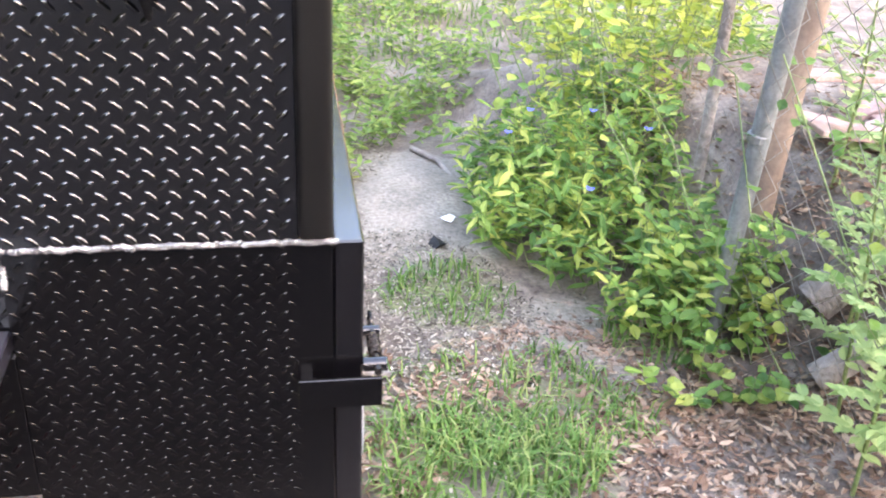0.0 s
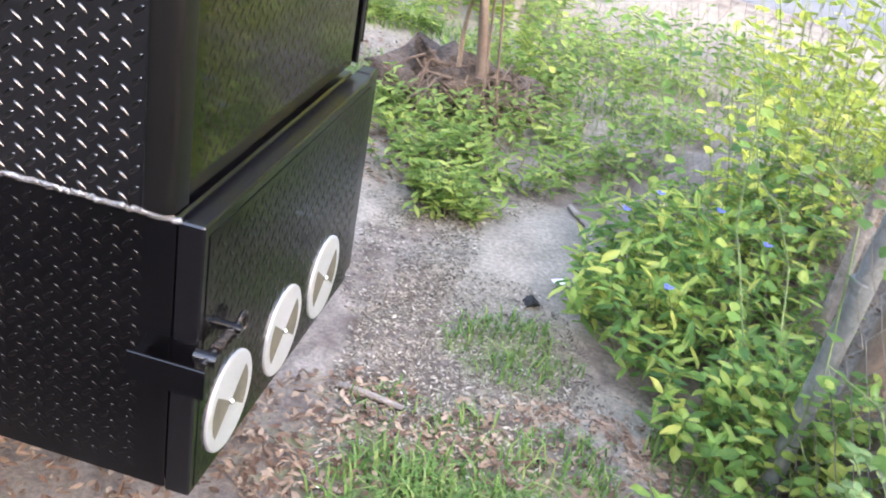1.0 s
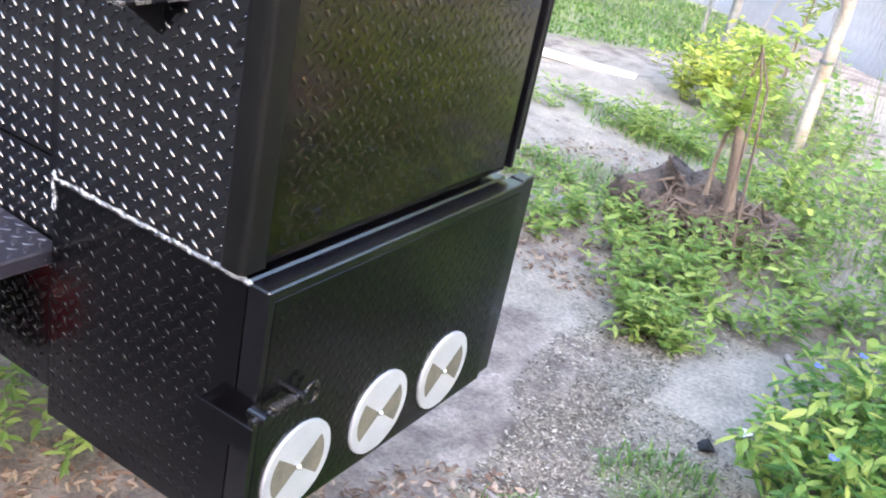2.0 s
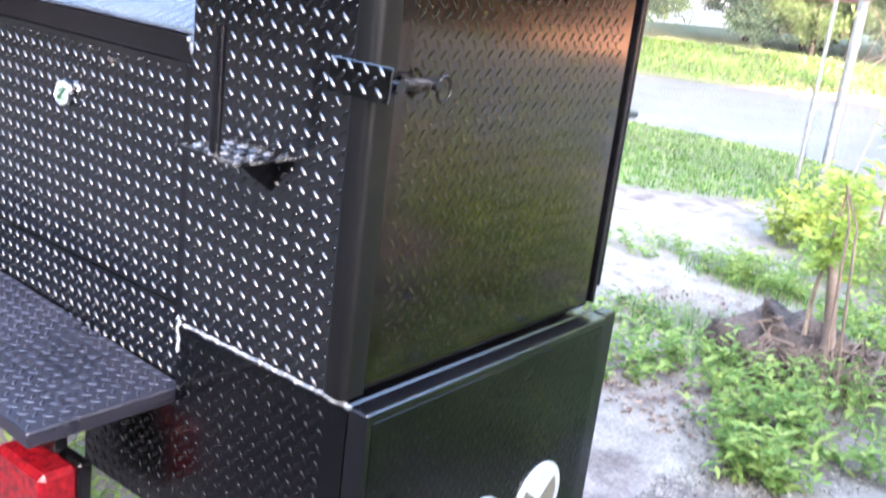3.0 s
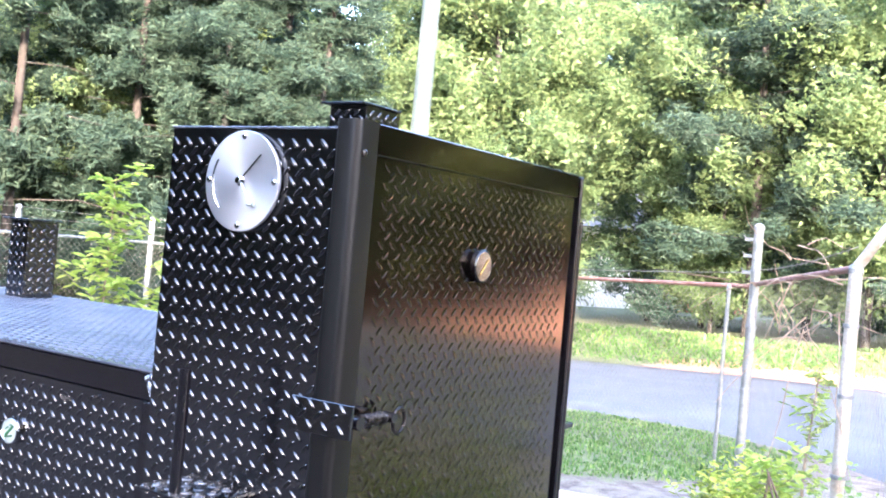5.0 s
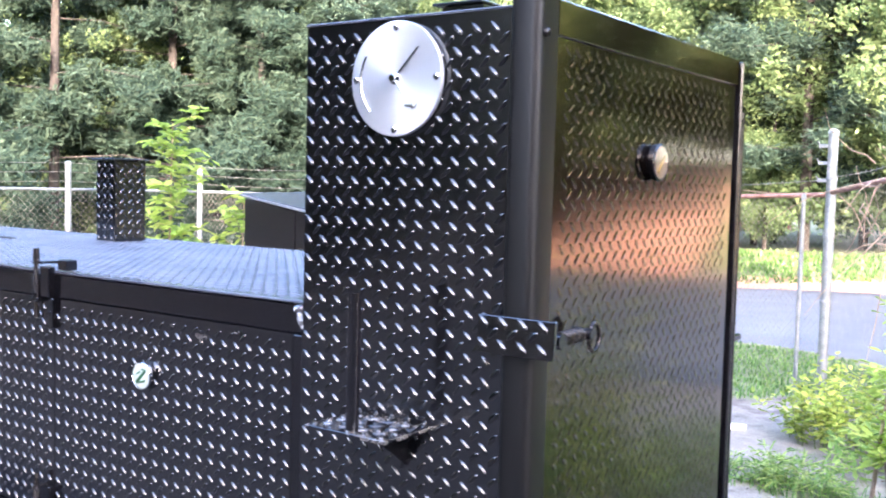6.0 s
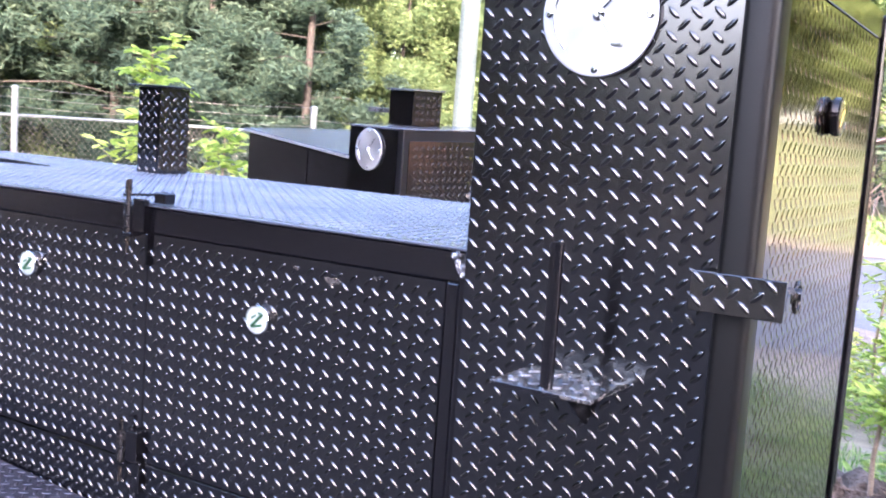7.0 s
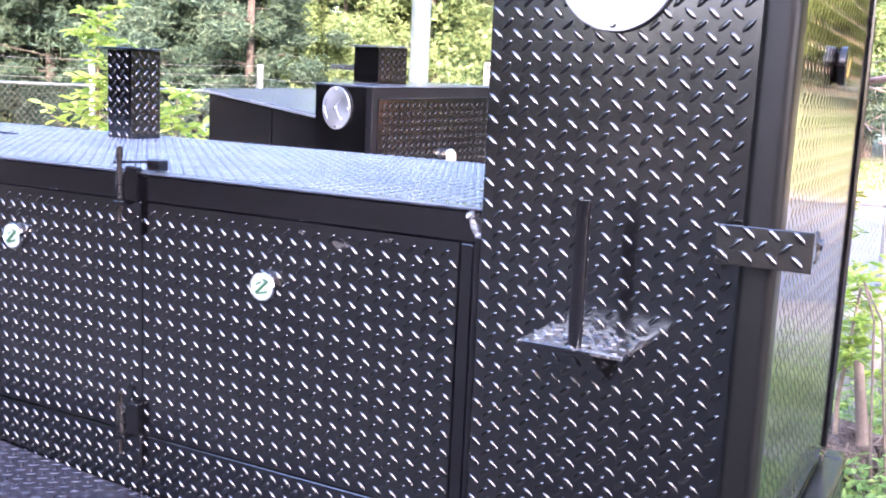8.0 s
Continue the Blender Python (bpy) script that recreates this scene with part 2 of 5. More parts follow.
MAT["petal"] = foliage("blue_petals", (0.1, 0.13, 0.6), (0.16, 0.2, 0.75), (0.25, 0.3, 0.85), 0.5)


def ground_material():
    m, nt, p = nodes_of("dirt_sand_and_worn_turf")
    broad, mid, fine = noise_node(nt, 0.9, 5.0), noise_node(nt, 7.0, 6.0), noise_node(nt, 70.0, 4.0, 0.7)
    soil = ramp_node(nt, mid.outputs["Fac"], [(0.28, (0.085, 0.068, 0.058)), (0.5, (0.175, 0.148, 0.128)), (0.72, (0.29, 0.256, 0.225))])
    turf = ramp_node(nt, mid.outputs["Fac"], [(0.3, (0.07, 0.095, 0.045)), (0.7, (0.17, 0.19, 0.09))])
    pale = ramp_node(nt, mid.outputs["Fac"], [(0.3, (0.16, 0.146, 0.122)), (0.7, (0.26, 0.24, 0.2))])
    zone = nt.nodes.new("ShaderNodeVertexColor")
    zone.layer_name = "zone"
    sep = nt.nodes.new("ShaderNodeSeparateColor")
    nt.links.new(zone.outputs[0], sep.inputs[0])

    def edge(channel, n):
        # the zone's rim is torn up by noise
        a = nt.nodes.new("ShaderNodeMath"); a.operation = 'ADD'
        nt.links.new(sep.outputs[channel], a.inputs[0]); nt.links.new(n.outputs["Fac"], a.inputs[1])
        r = nt.nodes.new("ShaderNodeMapRange")
        r.inputs["From Min"].default_value, r.inputs["From Max"].default_value = 0.93, 1.12
        nt.links.new(a.outputs[0], r.inputs["Value"])
        return r.outputs[0]
    c = mix_node(nt, soil.outputs[0], pale.outputs[0], edge(0, mid))
    c = mix_node(nt, c, turf.outputs[0], edge(1, mid))
    clay = ramp_node(nt, mid.outputs["Fac"], [(0.3, (0.33, 0.16, 0.105)), (0.7, (0.48, 0.28, 0.195))])
    c = mix_node(nt, c, clay.outputs[0], edge(2, mid))
    # near-black ground colour, put in so the plates' reflections turn dark
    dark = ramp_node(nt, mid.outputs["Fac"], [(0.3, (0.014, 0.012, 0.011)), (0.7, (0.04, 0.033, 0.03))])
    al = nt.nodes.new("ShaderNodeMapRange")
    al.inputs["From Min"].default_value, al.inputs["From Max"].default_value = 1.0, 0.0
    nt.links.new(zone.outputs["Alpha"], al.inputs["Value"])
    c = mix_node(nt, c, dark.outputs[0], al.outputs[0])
    grit = ramp_node(nt, fine.outputs["Fac"], [(0.3, (0.6, 0.6, 0.6)), (0.7, (1.35, 1.33, 1.3))])
    c = mix_node(nt, c, grit.outputs[0], 1.0, 'MULTIPLY')
    tint = ramp_node(nt, broad.outputs["Fac"], [(0.3, (0.85, 0.84, 0.84)), (0.7, (1.1, 1.1, 1.08))])
    nt.links.new(mix_node(nt, c, tint.outputs[0], 1.0, 'MULTIPLY'), p.inputs["Base Color"])
    p.inputs["Roughness"].default_value = 0.95
    nt.links.new(bump_node(nt, fine.outputs["Fac"], 0.6, 0.012).outputs[0], p.inputs["Normal"])
    return m


MAT["ground"] = ground_material()


# ---- mesh building ----
class Shape:
    """Collects corners and faces of one mesh."""
    def __init__(self):
        self.v, self.f, self.s = [], [], []

    def add(self, verts, faces, smooth=False):
        k = len(self.v)
        self.v += [tuple(p) for p in verts]
        self.f += [tuple(k + i for i in f) for f in faces]
        self.s += [smooth] * len(faces)
        return self

    def box(self, lo, hi, b=0.002):
        """A box with broken edges."""
        (x0, y0, z0), (x1, y1, z1) = lo, hi
        b = min(b, (x1 - x0) * .3, (y1 - y0) * .3, (z1 - z0) * .3)
        vs, idx = [], {}
        for i in (0, 1):
            for j in (0, 1):
                for k in (0, 1):
                    c = (hi[0] if i else lo[0], hi[1] if j else lo[1], hi[2] if k else lo[2])
                    d = (-1 if i else 1, -1 if j else 1, -1 if k else 1)
                    for ax in range(3):   # the corner that stays on the face normal to ax
                        p = [c[q] + (0 if q == ax else d[q] * b) for q in range(3)]
                        idx[i, j, k, ax] = len(vs); vs.append(p)
        fs = []
        for ax in range(3):
            o1, o2 = [q for q in range(3) if q != ax]
            for side in (0, 1):
                q = []
                for a, c in ((0, 0), (1, 0), (1, 1), (0, 1)):
                    key = [0, 0, 0]; key[ax], key[o1], key[o2] = side, a, c
                    q.append(idx[(*key, ax)])
                if (side == 1) == (ax == 1):
                    q.reverse()
                fs.append(q)
            for a in (0, 1):              # edges running along ax
                for c in (0, 1):
                    k0, k1 = [0, 0, 0], [0, 0, 0]
                    k0[ax], k1[ax] = 0, 1
                    for kk in (k0, k1):
                        kk[o1], kk[o2] = a, c
                    q = [idx[(*k0, o1)], idx[(*k1, o1)], idx[(*k1, o2)], idx[(*k0, o2)]]
                    flip = (a == c)
                    if ax == 1:
                        flip = not flip
                    fs.append(q if flip else q[::-1])
        for i in (0, 1):
            for j in (0, 1):
                for k in (0, 1):
                    t = [idx[i, j, k, 0], idx[i, j, k, 1], idx[i, j, k, 2]]
                    fs.append(t if (i + j + k) % 2 else t[::-1])
        return self.add(vs, fs)

    def upright(self, x0, x1, y0, y1, z0, z1, outer, inner=.0015):
        """A square tube standing upright, its front corners rounded, its back corners nearly sharp."""
        ring = []
        for sx, sy, r, a0 in ((1, 1, inner, 0), (0, 1, inner, 90), (0, 0, outer * .7, 180), (1, 0, outer, 270)):
            cx, cy = (x1 - r if sx else x0 + r), (y1 - r if sy else y0 + r)
            ring += [(cx + r * math.cos(radians(a0 + 18 * k)), cy + r * math.sin(radians(a0 + 18 * k))) for k in range(6)]
        n = len(ring)
        self.add([(x, y, z0) for x, y in ring] + [(x, y, z1) for x, y in ring], [(k, (k + 1) % n, n + (k + 1) % n, n + k) for k in range(n)], True)
        self.add([(x, y, z1) for x, y in ring], [tuple(range(n))])
        return self.add([(x, y, z0) for x, y in ring], [tuple(reversed(range(n)))])

    def tube(self, pts, r, n=8, r2=None, cap=True):
        """A round bar through the points."""
        pts = [Vector(p) for p in pts]
        r2 = r if r2 is None else r2
        vs, fs = [], []
        up = None
        for i, p in enumerate(pts):
            d = (pts[min(i + 1, len(pts) - 1)] - pts[max(i - 1, 0)]).normalized()
            if up is None or abs(d.dot(up)) > 0.99:
                up = Vector((0, 0, 1)) if abs(d.z) < 0.9 else Vector((1, 0, 0))
            a = d.cross(up).normalized(); c = a.cross(d); up = c
            rr = r + (r2 - r) * i / max(1, len(pts) - 1)
            for k in range(n):
                w = 2 * math.pi * k / n
                vs.append(p + (a * math.cos(w) + c * math.sin(w)) * rr)
        for i in range(len(pts) - 1):
            for k in range(n):
                fs.append((i * n + k, i * n + (k + 1) % n, (i + 1) * n + (k + 1) % n, (i + 1) * n + k))
        self.add(vs, fs, True)
        if cap:
            self.add(vs[:n], [tuple(range(n))]); self.add(vs[-n:], [tuple(reversed(range(n)))])
        return self

    def disc(self, c, axis, profile, n=40):
        """A turned body about an axis through c: profile of (radius, height along the axis)."""
        ax = Vector(axis).normalized()
        a = ax.orthogonal().normalized(); b = ax.cross(a)
        vs, fs = [], []
        for r, h in profile:
            for k in range(n):
                w = 2 * math.pi * k / n
                vs.append(Vector(c) + ax * h + (a * math.cos(w) + b * math.sin(w)) * r)
        for i in range(len(profile) - 1):
            for k in range(n):
                fs.append((i * n + k, i * n + (k + 1) % n, (i + 1) * n + (k + 1) % n, (i + 1) * n + k))
        fs.append(tuple((len(profile) - 1) * n + k for k in range(n)))
        fs.append(tuple(reversed(range(n))))
        return self.add(vs, fs)

    def lugs(self, o, u, v, nrm, wu, wv, pitch=0.0305, length=0.0215, width=0.0082, h=0.0023, phase=(0.3, 0.4), skip=None):
        """The raised tread pattern: two interlaced rows of lugs, leaning opposite ways."""
        o, u, v, nrm = Vector(o), Vector(u), Vector(v), Vector(nrm)
        ring = [(.5, -.13), (.5, .13), (.25, .47), (-.25, .47), (-.5, .13), (-.5, -.13), (-.25, -.47), (.25, -.47)]
        rise = [(1.0, 1.0, 0.0), (.95, .84, .42), (.84, .5, .86), (.68, .14, 1.0)]      # along, across, up: a rounded back
        n = len(ring)
        shapes = {}
        for sgn in (1, -1):
            d = ((v - u) if sgn < 0 else (u + v)) * math.sqrt(0.5)
            c = nrm.cross(d)
            shapes[sgn] = [d * x * length * a + c * y * width * b + nrm * h * e for a, b, e in rise for x, y in ring]
        fs = [(j * n + k, j * n + (k + 1) % n, (j + 1) * n + (k + 1) % n, (j + 1) * n + k) for j in range(3) for k in range(n)] + [tuple(range(3 * n, 4 * n))]
        m = length * 0.36
        for sgn, off in ((-1, (0, 0)), (1, (.5, .5))):
            i = 0
            while True:
                x = (i + off[0] + phase[0]) * pitch
                if x > wu - m:
                    break
                i += 1
                if x < m:
                    continue
                j = 0
                while True:
                    y = (j + off[1] + phase[1]) * pitch
                    if y > wv - m:
                        break
                    j += 1
                    if y < m or (skip and skip(x, y)):
                        continue
                    p = o + u * x + v * y
                    self.add([p + q for q in shapes[sgn]], fs, True)
        return self

    def mesh(self, name, mat):
        me = bpy.data.meshes.new(name)
        me.from_pydata(self.v, [], self.f)
        me.polygons.foreach_set("use_smooth", self.s)
        me.materials.append(MAT[mat] if isinstance(mat, str) else mat)
        me.update()
        return me


def thing(name, base, label, category, group="", kind=""):
    ob = new(name)
    ob.location = base
    ob.empty_display_size = 0.1
    return tagged(ob, label, category, group, kind)


def part(name, shape, mat, parent, label="", kind=""):
    ob = new(name, shape.mesh(name, mat))
    ob.parent = parent
    root = parent
    while root.parent:
        root = root.parent
    if parent == root:
        ob.matrix_parent_inverse = Matrix.Translation(root.location).inverted()
    return tagged(ob, label, kind=kind)


def solo(name, shape, mat, label, category, group="", kind=""):
    return tagged(new(name, shape.mesh(name, mat)), label, category, group, kind)


rng = random.Random(7)


# ---- ground, road ----
def ground_z(x, y):
    """The lot falls gently towards the low side, with small unevenness near the trailer."""
    z = -0.04 * max(0.0, -1.5 - x) if x > -30 else -1.14
    near = max(0.0, 1 - math.hypot(x - 0.3, y - 2) / 8)
    z += 0.03 * near * (noise.noise((x * 1.1, y * 1.1, 3.0)) + 0.4 * noise.noise((x * 4, y * 4, 1.0)))
    z += 0.04 * math.exp(-((x - 0.36) / 0.28) ** 2 - ((y - 1.87) / 0.42) ** 2)          # sand heap
    d = (x - 1.118) * .946 + (y - 1.028) * .325 + .05 * math.sin(7 * y)                    # rubbish bank behind the side fence
    if d > 0.04 and -6 < y < 4:
        s = min(1.0, (d - 0.04) / 0.5)
        z += (.42 + .06 * noise.noise((x * 2.5, y * 2.5, 5.0))) * s * s * (3 - 2 * s) * min(1.0, max(0.0, (3.4 - y) / 1.2)) * min(1.0, max(0.0, (8 - x) / 3))
    bank = min(1.0, max(0.0, (y - 18.3 - 0.02 * x) / 2.5))
    steep = min(1.0, max(0.0, (y - 17.0) / 3.0)) * min(1.0, max(0.0, x / 4.0))
    return z + 0.5 * bank + 1.8 * steep


def ell(x, y, cx, cy, rx, ry):
    return 1 - math.hypot((x - cx) / rx, (y - cy) / ry)


def road_near(x):
    """y of the road's near rim."""
    pts = [(-60, 18), (-20, 12.5), (-5, 10.2), (-2.6, 9.8), (-1, 8.8), (0.6, 7.4), (3, 6.6), (10, 6), (60, 5)]
    for (a, ya), (b, yb) in zip(pts, pts[1:]):
        if x <= b:
            return ya + (yb - ya) * (x - a) / (b - a)
    return 5


def road_far(x):
    pts = [(-60, 24), (-20, 18), (-8.5, 16.8), (-4.5, 17.2), (5, 16.5), (60, 14)]
    for (a, ya), (b, yb) in zip(pts, pts[1:]):
        if x <= b:
            return ya + (yb - ya) * (x - a) / (b - a)
    return 14


def pale_zone(x, y):
    return max(ell(x, y, 0.38, 1.87, 0.36, 0.5) * 2.0, ell(x, y, -1.6, 5.0, 1.9, 1.2) * .45, ell(x, y, .74, 1.12, .27, .15) * .8, ell(x, y, 1.3, 5.6, 1.4, 1.3) * 1.0, ell(x, y, -0.2, 7.0, 1.0, 0.7), ell(x, y, 3.2, 19, 3.4, 5), ell(x, y, -.5, 3.6, 1.2, .9) * .7, ell(x, y, -.35, 2.15, .5, .3) * .5)


def turf_zone(x, y):
    """Where grass grows."""
    v = max(ell(x, y, -4.3, 8.0, 3.2, 2.3) * 1.6, ell(x, y, -10, 9.5, 6, 5) * 2, ell(x, y, -7.5, 5.5, 3.5, 4) * 1.5)
    if y > road_far(x) + 0.4:
        v = max(v, 0.5)
    v = max(v, ell(x, y, 0.36, 0.66, 0.42, 0.32) * 0.35, ell(x, y, 0.41, 1.28, 0.2, 0.18) * 0.3, ell(x, y, -0.7, 4.4, 0.7, 0.2) * .3, ell(x, y, -0.8, 3.4, 0.4, 0.3) * .3)
    return v


def dark_ground_zone(x, y):
    """Unseen ground painted near-black so the trailer's plates mirror dark; also dark soil by the fence."""
    darken = min(1.0, max(.75, 1 - .3 * (-1.0 - x)))
    return max(0.0, darken * min(1.0, (-0.28 - y + .25 * noise.noise((x * 1.7, y * 1.7, 9.0))) / 0.45), min(.45, 1.2 * ell(x, y, 1.4, .75, .55, .6)))


def clay_zone(x, y):
    v = ell(x, y, 0.76, 1.1, 0.34, 0.18) * 0.12
    if road_far(x) - 0.1 < y < road_far(x) + (1.8 if x < 0.5 else 6) and (-7 < x < 0.5 or x > 6.5):
        v = 0.6
    v = max(v, ell(x, y, 9, 0, 5, 6) * 0.9)
    return v


def build_ground():
    xs = [-400, -150, -60, -40, -30] + [-24 + i for i in range(19)] + [-5 + 0.25 * i for i in range(14)]
    xs += [-1.5 + 0.06 * i for i in range(70)] + [2.75 + 0.3 * i for i in range(18)] + [9 + i * 2 for i in range(8)] + [40, 90, 200, 400]
    ys = [-400, -150, -60, -40, -25, -18, -12, -8, -5, -3.5, -2.5, -1.8] + [-1.2 + 0.06 * i for i in range(85)]
    ys += [3.95 + 0.25 * i for i in range(34)] + [12.6 + i * 0.6 for i in range(22)] + [27, 30, 35, 45, 60, 100, 200, 400]
    vs = [(x, y, ground_z(x, y)) for y in ys for x in xs]
    n = len(xs)
    fs = [(j * n + i, j * n + i + 1, (j + 1) * n + i + 1, (j + 1) * n + i) for j in range(len(ys) - 1) for i in range(n - 1)]
    sh = Shape().add(vs, fs, True)
    me = sh.mesh("ground", "ground")
    col = me.color_attributes.new("zone", 'FLOAT_COLOR', 'POINT')
    cl = lambda q: min(1.0, max(0.0, q))
    for i, (x, y, z) in enumerate(vs):
        col.data[i].color = (cl(0.5 + pale_zone(x, y)) if pale_zone(x, y) > -0.5 else 0, cl(0.45 + turf_zone(x, y)), cl(0.35 + clay_zone(x, y)), 1 - dark_ground_zone(x, y))
    tagged(new("ground", me), "bare dirt and sand lot with worn turf", "ground", kind="structure")


def build_road():
    sh = Shape()
    xs = [-60, -45, -30, -20, -15, -11, -8.5, -7, -6, -5, -4, -3.2, -2.6, -2, -1.5, -1, -0.4, 0.1, 0.6, 1.2, 2, 3, 5, 7, 10, 15, 25, 40, 60]
    vs, fs = [], []
    for i, x in enumerate(xs):
        a, b = road_near(x), road_far(x)
        for k in range(9):
            y = a + (b - a) * k / 8
            crown = 0.05 * (1 - ((k - 4) / 4) ** 2)
            vs.append((x, y, ground_z(x, min(y, 17)) + 0.015 + crown))
        vs.append((x, a - 0.05, ground_z(x, a) - 0.1)); vs.append((x, b + 0.05, ground_z(x, 17) - 0.1))
    m = 11
    for i in range(len(xs) - 1):
        for k in range(8):
            fs.append((i * m + k, (i + 1) * m + k, (i + 1) * m + k + 1, i * m + k + 1))
        fs.append((i * m + 9, (i + 1) * m + 9, (i + 1) * m, i * m))
        fs.append((i * m + 8, (i + 1) * m + 8, (i + 1) * m + 10, i * m + 10))
    sh.add(vs, fs, True)
    solo("road", sh, "road", "pale sun-bleached asphalt road beside the lot", "road", kind="structure")


build_ground()
build_road()

# ---- the smoker trailer ----
CAB_L, CAB_R, CAB_TOP, LEDGE, FIRE_BOT, DEPTH = -0.423, -0.046, 1.85, 0.90, 0.432, 0.73
LOW_TOP, LOW_Y, TABLE_Z, LOW_L = 1.42, 0.03, 0.765, -3.3


def gauge(parent, c, axis, r, face_mat="dial_white", mark="dial_green"):
    """A round dial thermometer that stands off the plate."""
    ax = Vector(axis)
    side = Vector((0, 0, 1)).cross(ax).normalized()
    g = part("thermometer", Shape().disc(c, axis, [(r * .85, -0.001), (r * .95, 0.002), (r, 0.004), (r, 0.0115), (r * .95, 0.0135), (r * .91, 0.011)], 28), "chrome", parent, "small round dial thermometer with bright rim")
    part("dial", Shape().disc(Vector(c) + ax * 0.0112, axis, [(r * .89, 0), (r * .89, 0.0012)], 28), face_mat, g)
    c2 = Vector(c) + ax * 0.0128
    up = Vector((0, 0, 1))
    bars = Shape()
    for a, b, w in (((.1, .5), (.5, .4), .16), ((.5, .45), (-.45, -.45), .26), ((-.4, -.5), (.45, -.3), .18), ((-.45, .1), (-.1, .3), .14)):
        p, q = c2 + (side * a[0] + up * a[1]) * r, c2 + (side * b[0] + up * b[1]) * r
        bars.tube([p, q], r * w * .45, 5)
    part("dial_mark", bars, mark, g)
    return g


def big_dial(parent, c, axis, r):
    """The large flat aluminium dial with needle, pointer lever and four rim screws."""
    ax = Vector(axis); up = Vector((0, 0, 1)); side = up.cross(ax).normalized()
    d = part("damper_dial", Shape().disc(c, axis, [(r * .98, 0.0), (r, 0.003), (r, 0.007), (r * .985, 0.0085)], 64), "dial_alu", parent, "large round brushed aluminium dial with needle")
    at = lambda a, b, h=0.0095: Vector(c) + side * a * r + up * b * r + ax * h
    for k, (a, b) in enumerate(((0, .88), (0, -.88), (.88, 0), (-.88, 0))):
        part("screw", Shape().disc(at(a, b, 0.006), axis, [(0.0055, 0), (0.0055, 0.004), (0.003, 0.006)], 12), "chrome", d)
    part("hub", Shape().disc(at(0, 0, 0.006), axis, [(0.009, 0), (0.009, 0.005), (0.005, 0.008), (0.005, 0.012)], 16), "chrome", d)
    part("needle", Shape().tube([at(.03, .05, .011), at(.5, .52, .011)], 0.0011, 6), "ink", d)
    part("lever", Shape().tube([at(.06, -.05, .013), at(.34, -.46, .013)], 0.0024, 8).tube([at(.28, -.45, .013), at(.46, -.46, .013)], 0.0038, 8), "dial_white", d)
    arc = [at(.78 * math.cos(w), .78 * math.sin(w), .0088) for w in [radians(148 + 78 * i / 14) for i in range(15)]]
    part("arc_slot", Shape().tube(arc, 0.0022, 6), "chrome", d)
    return d


def draw_latch(parent, at, along, out, down, label):
    """A spring bolt: strap plate, guide, coil spring and ring handle."""
    at, along, out, down = Vector(at), Vector(along), Vector(out), Vector(down)
    l = part("spring_latch", Shape().tube([at - along * .02, at + along * .105], 0.006, 10), "spring", parent, label)
    coil = [at + along * (0.02 + 0.055 * i / 60) + (out * math.cos(i * 1.1) + down * math.sin(i * 1.1)) * 0.0095 for i in range(61)]
    part("spring", Shape().tube(coil, 0.0018, 5), "spring", l)
    ring = [at + along * (0.118 + 0.016 * math.cos(w)) + down * (0.008 + 0.02 * math.sin(w)) for w in [2 * math.pi * i / 16 for i in range(17)]]
    part("ring_handle", Shape().tube(ring, 0.0035, 6), "spring", l)
    part("guide", Shape().tube([at + along * .002 - out * .02, at + along * .002 + out * 0.014], 0.011, 8), "flat_black", l)
    part("guide", Shape().tube([at + along * .09 - out * .02, at + along * .09 + out * 0.012], 0.008, 8), "flat_black", l)
    return l


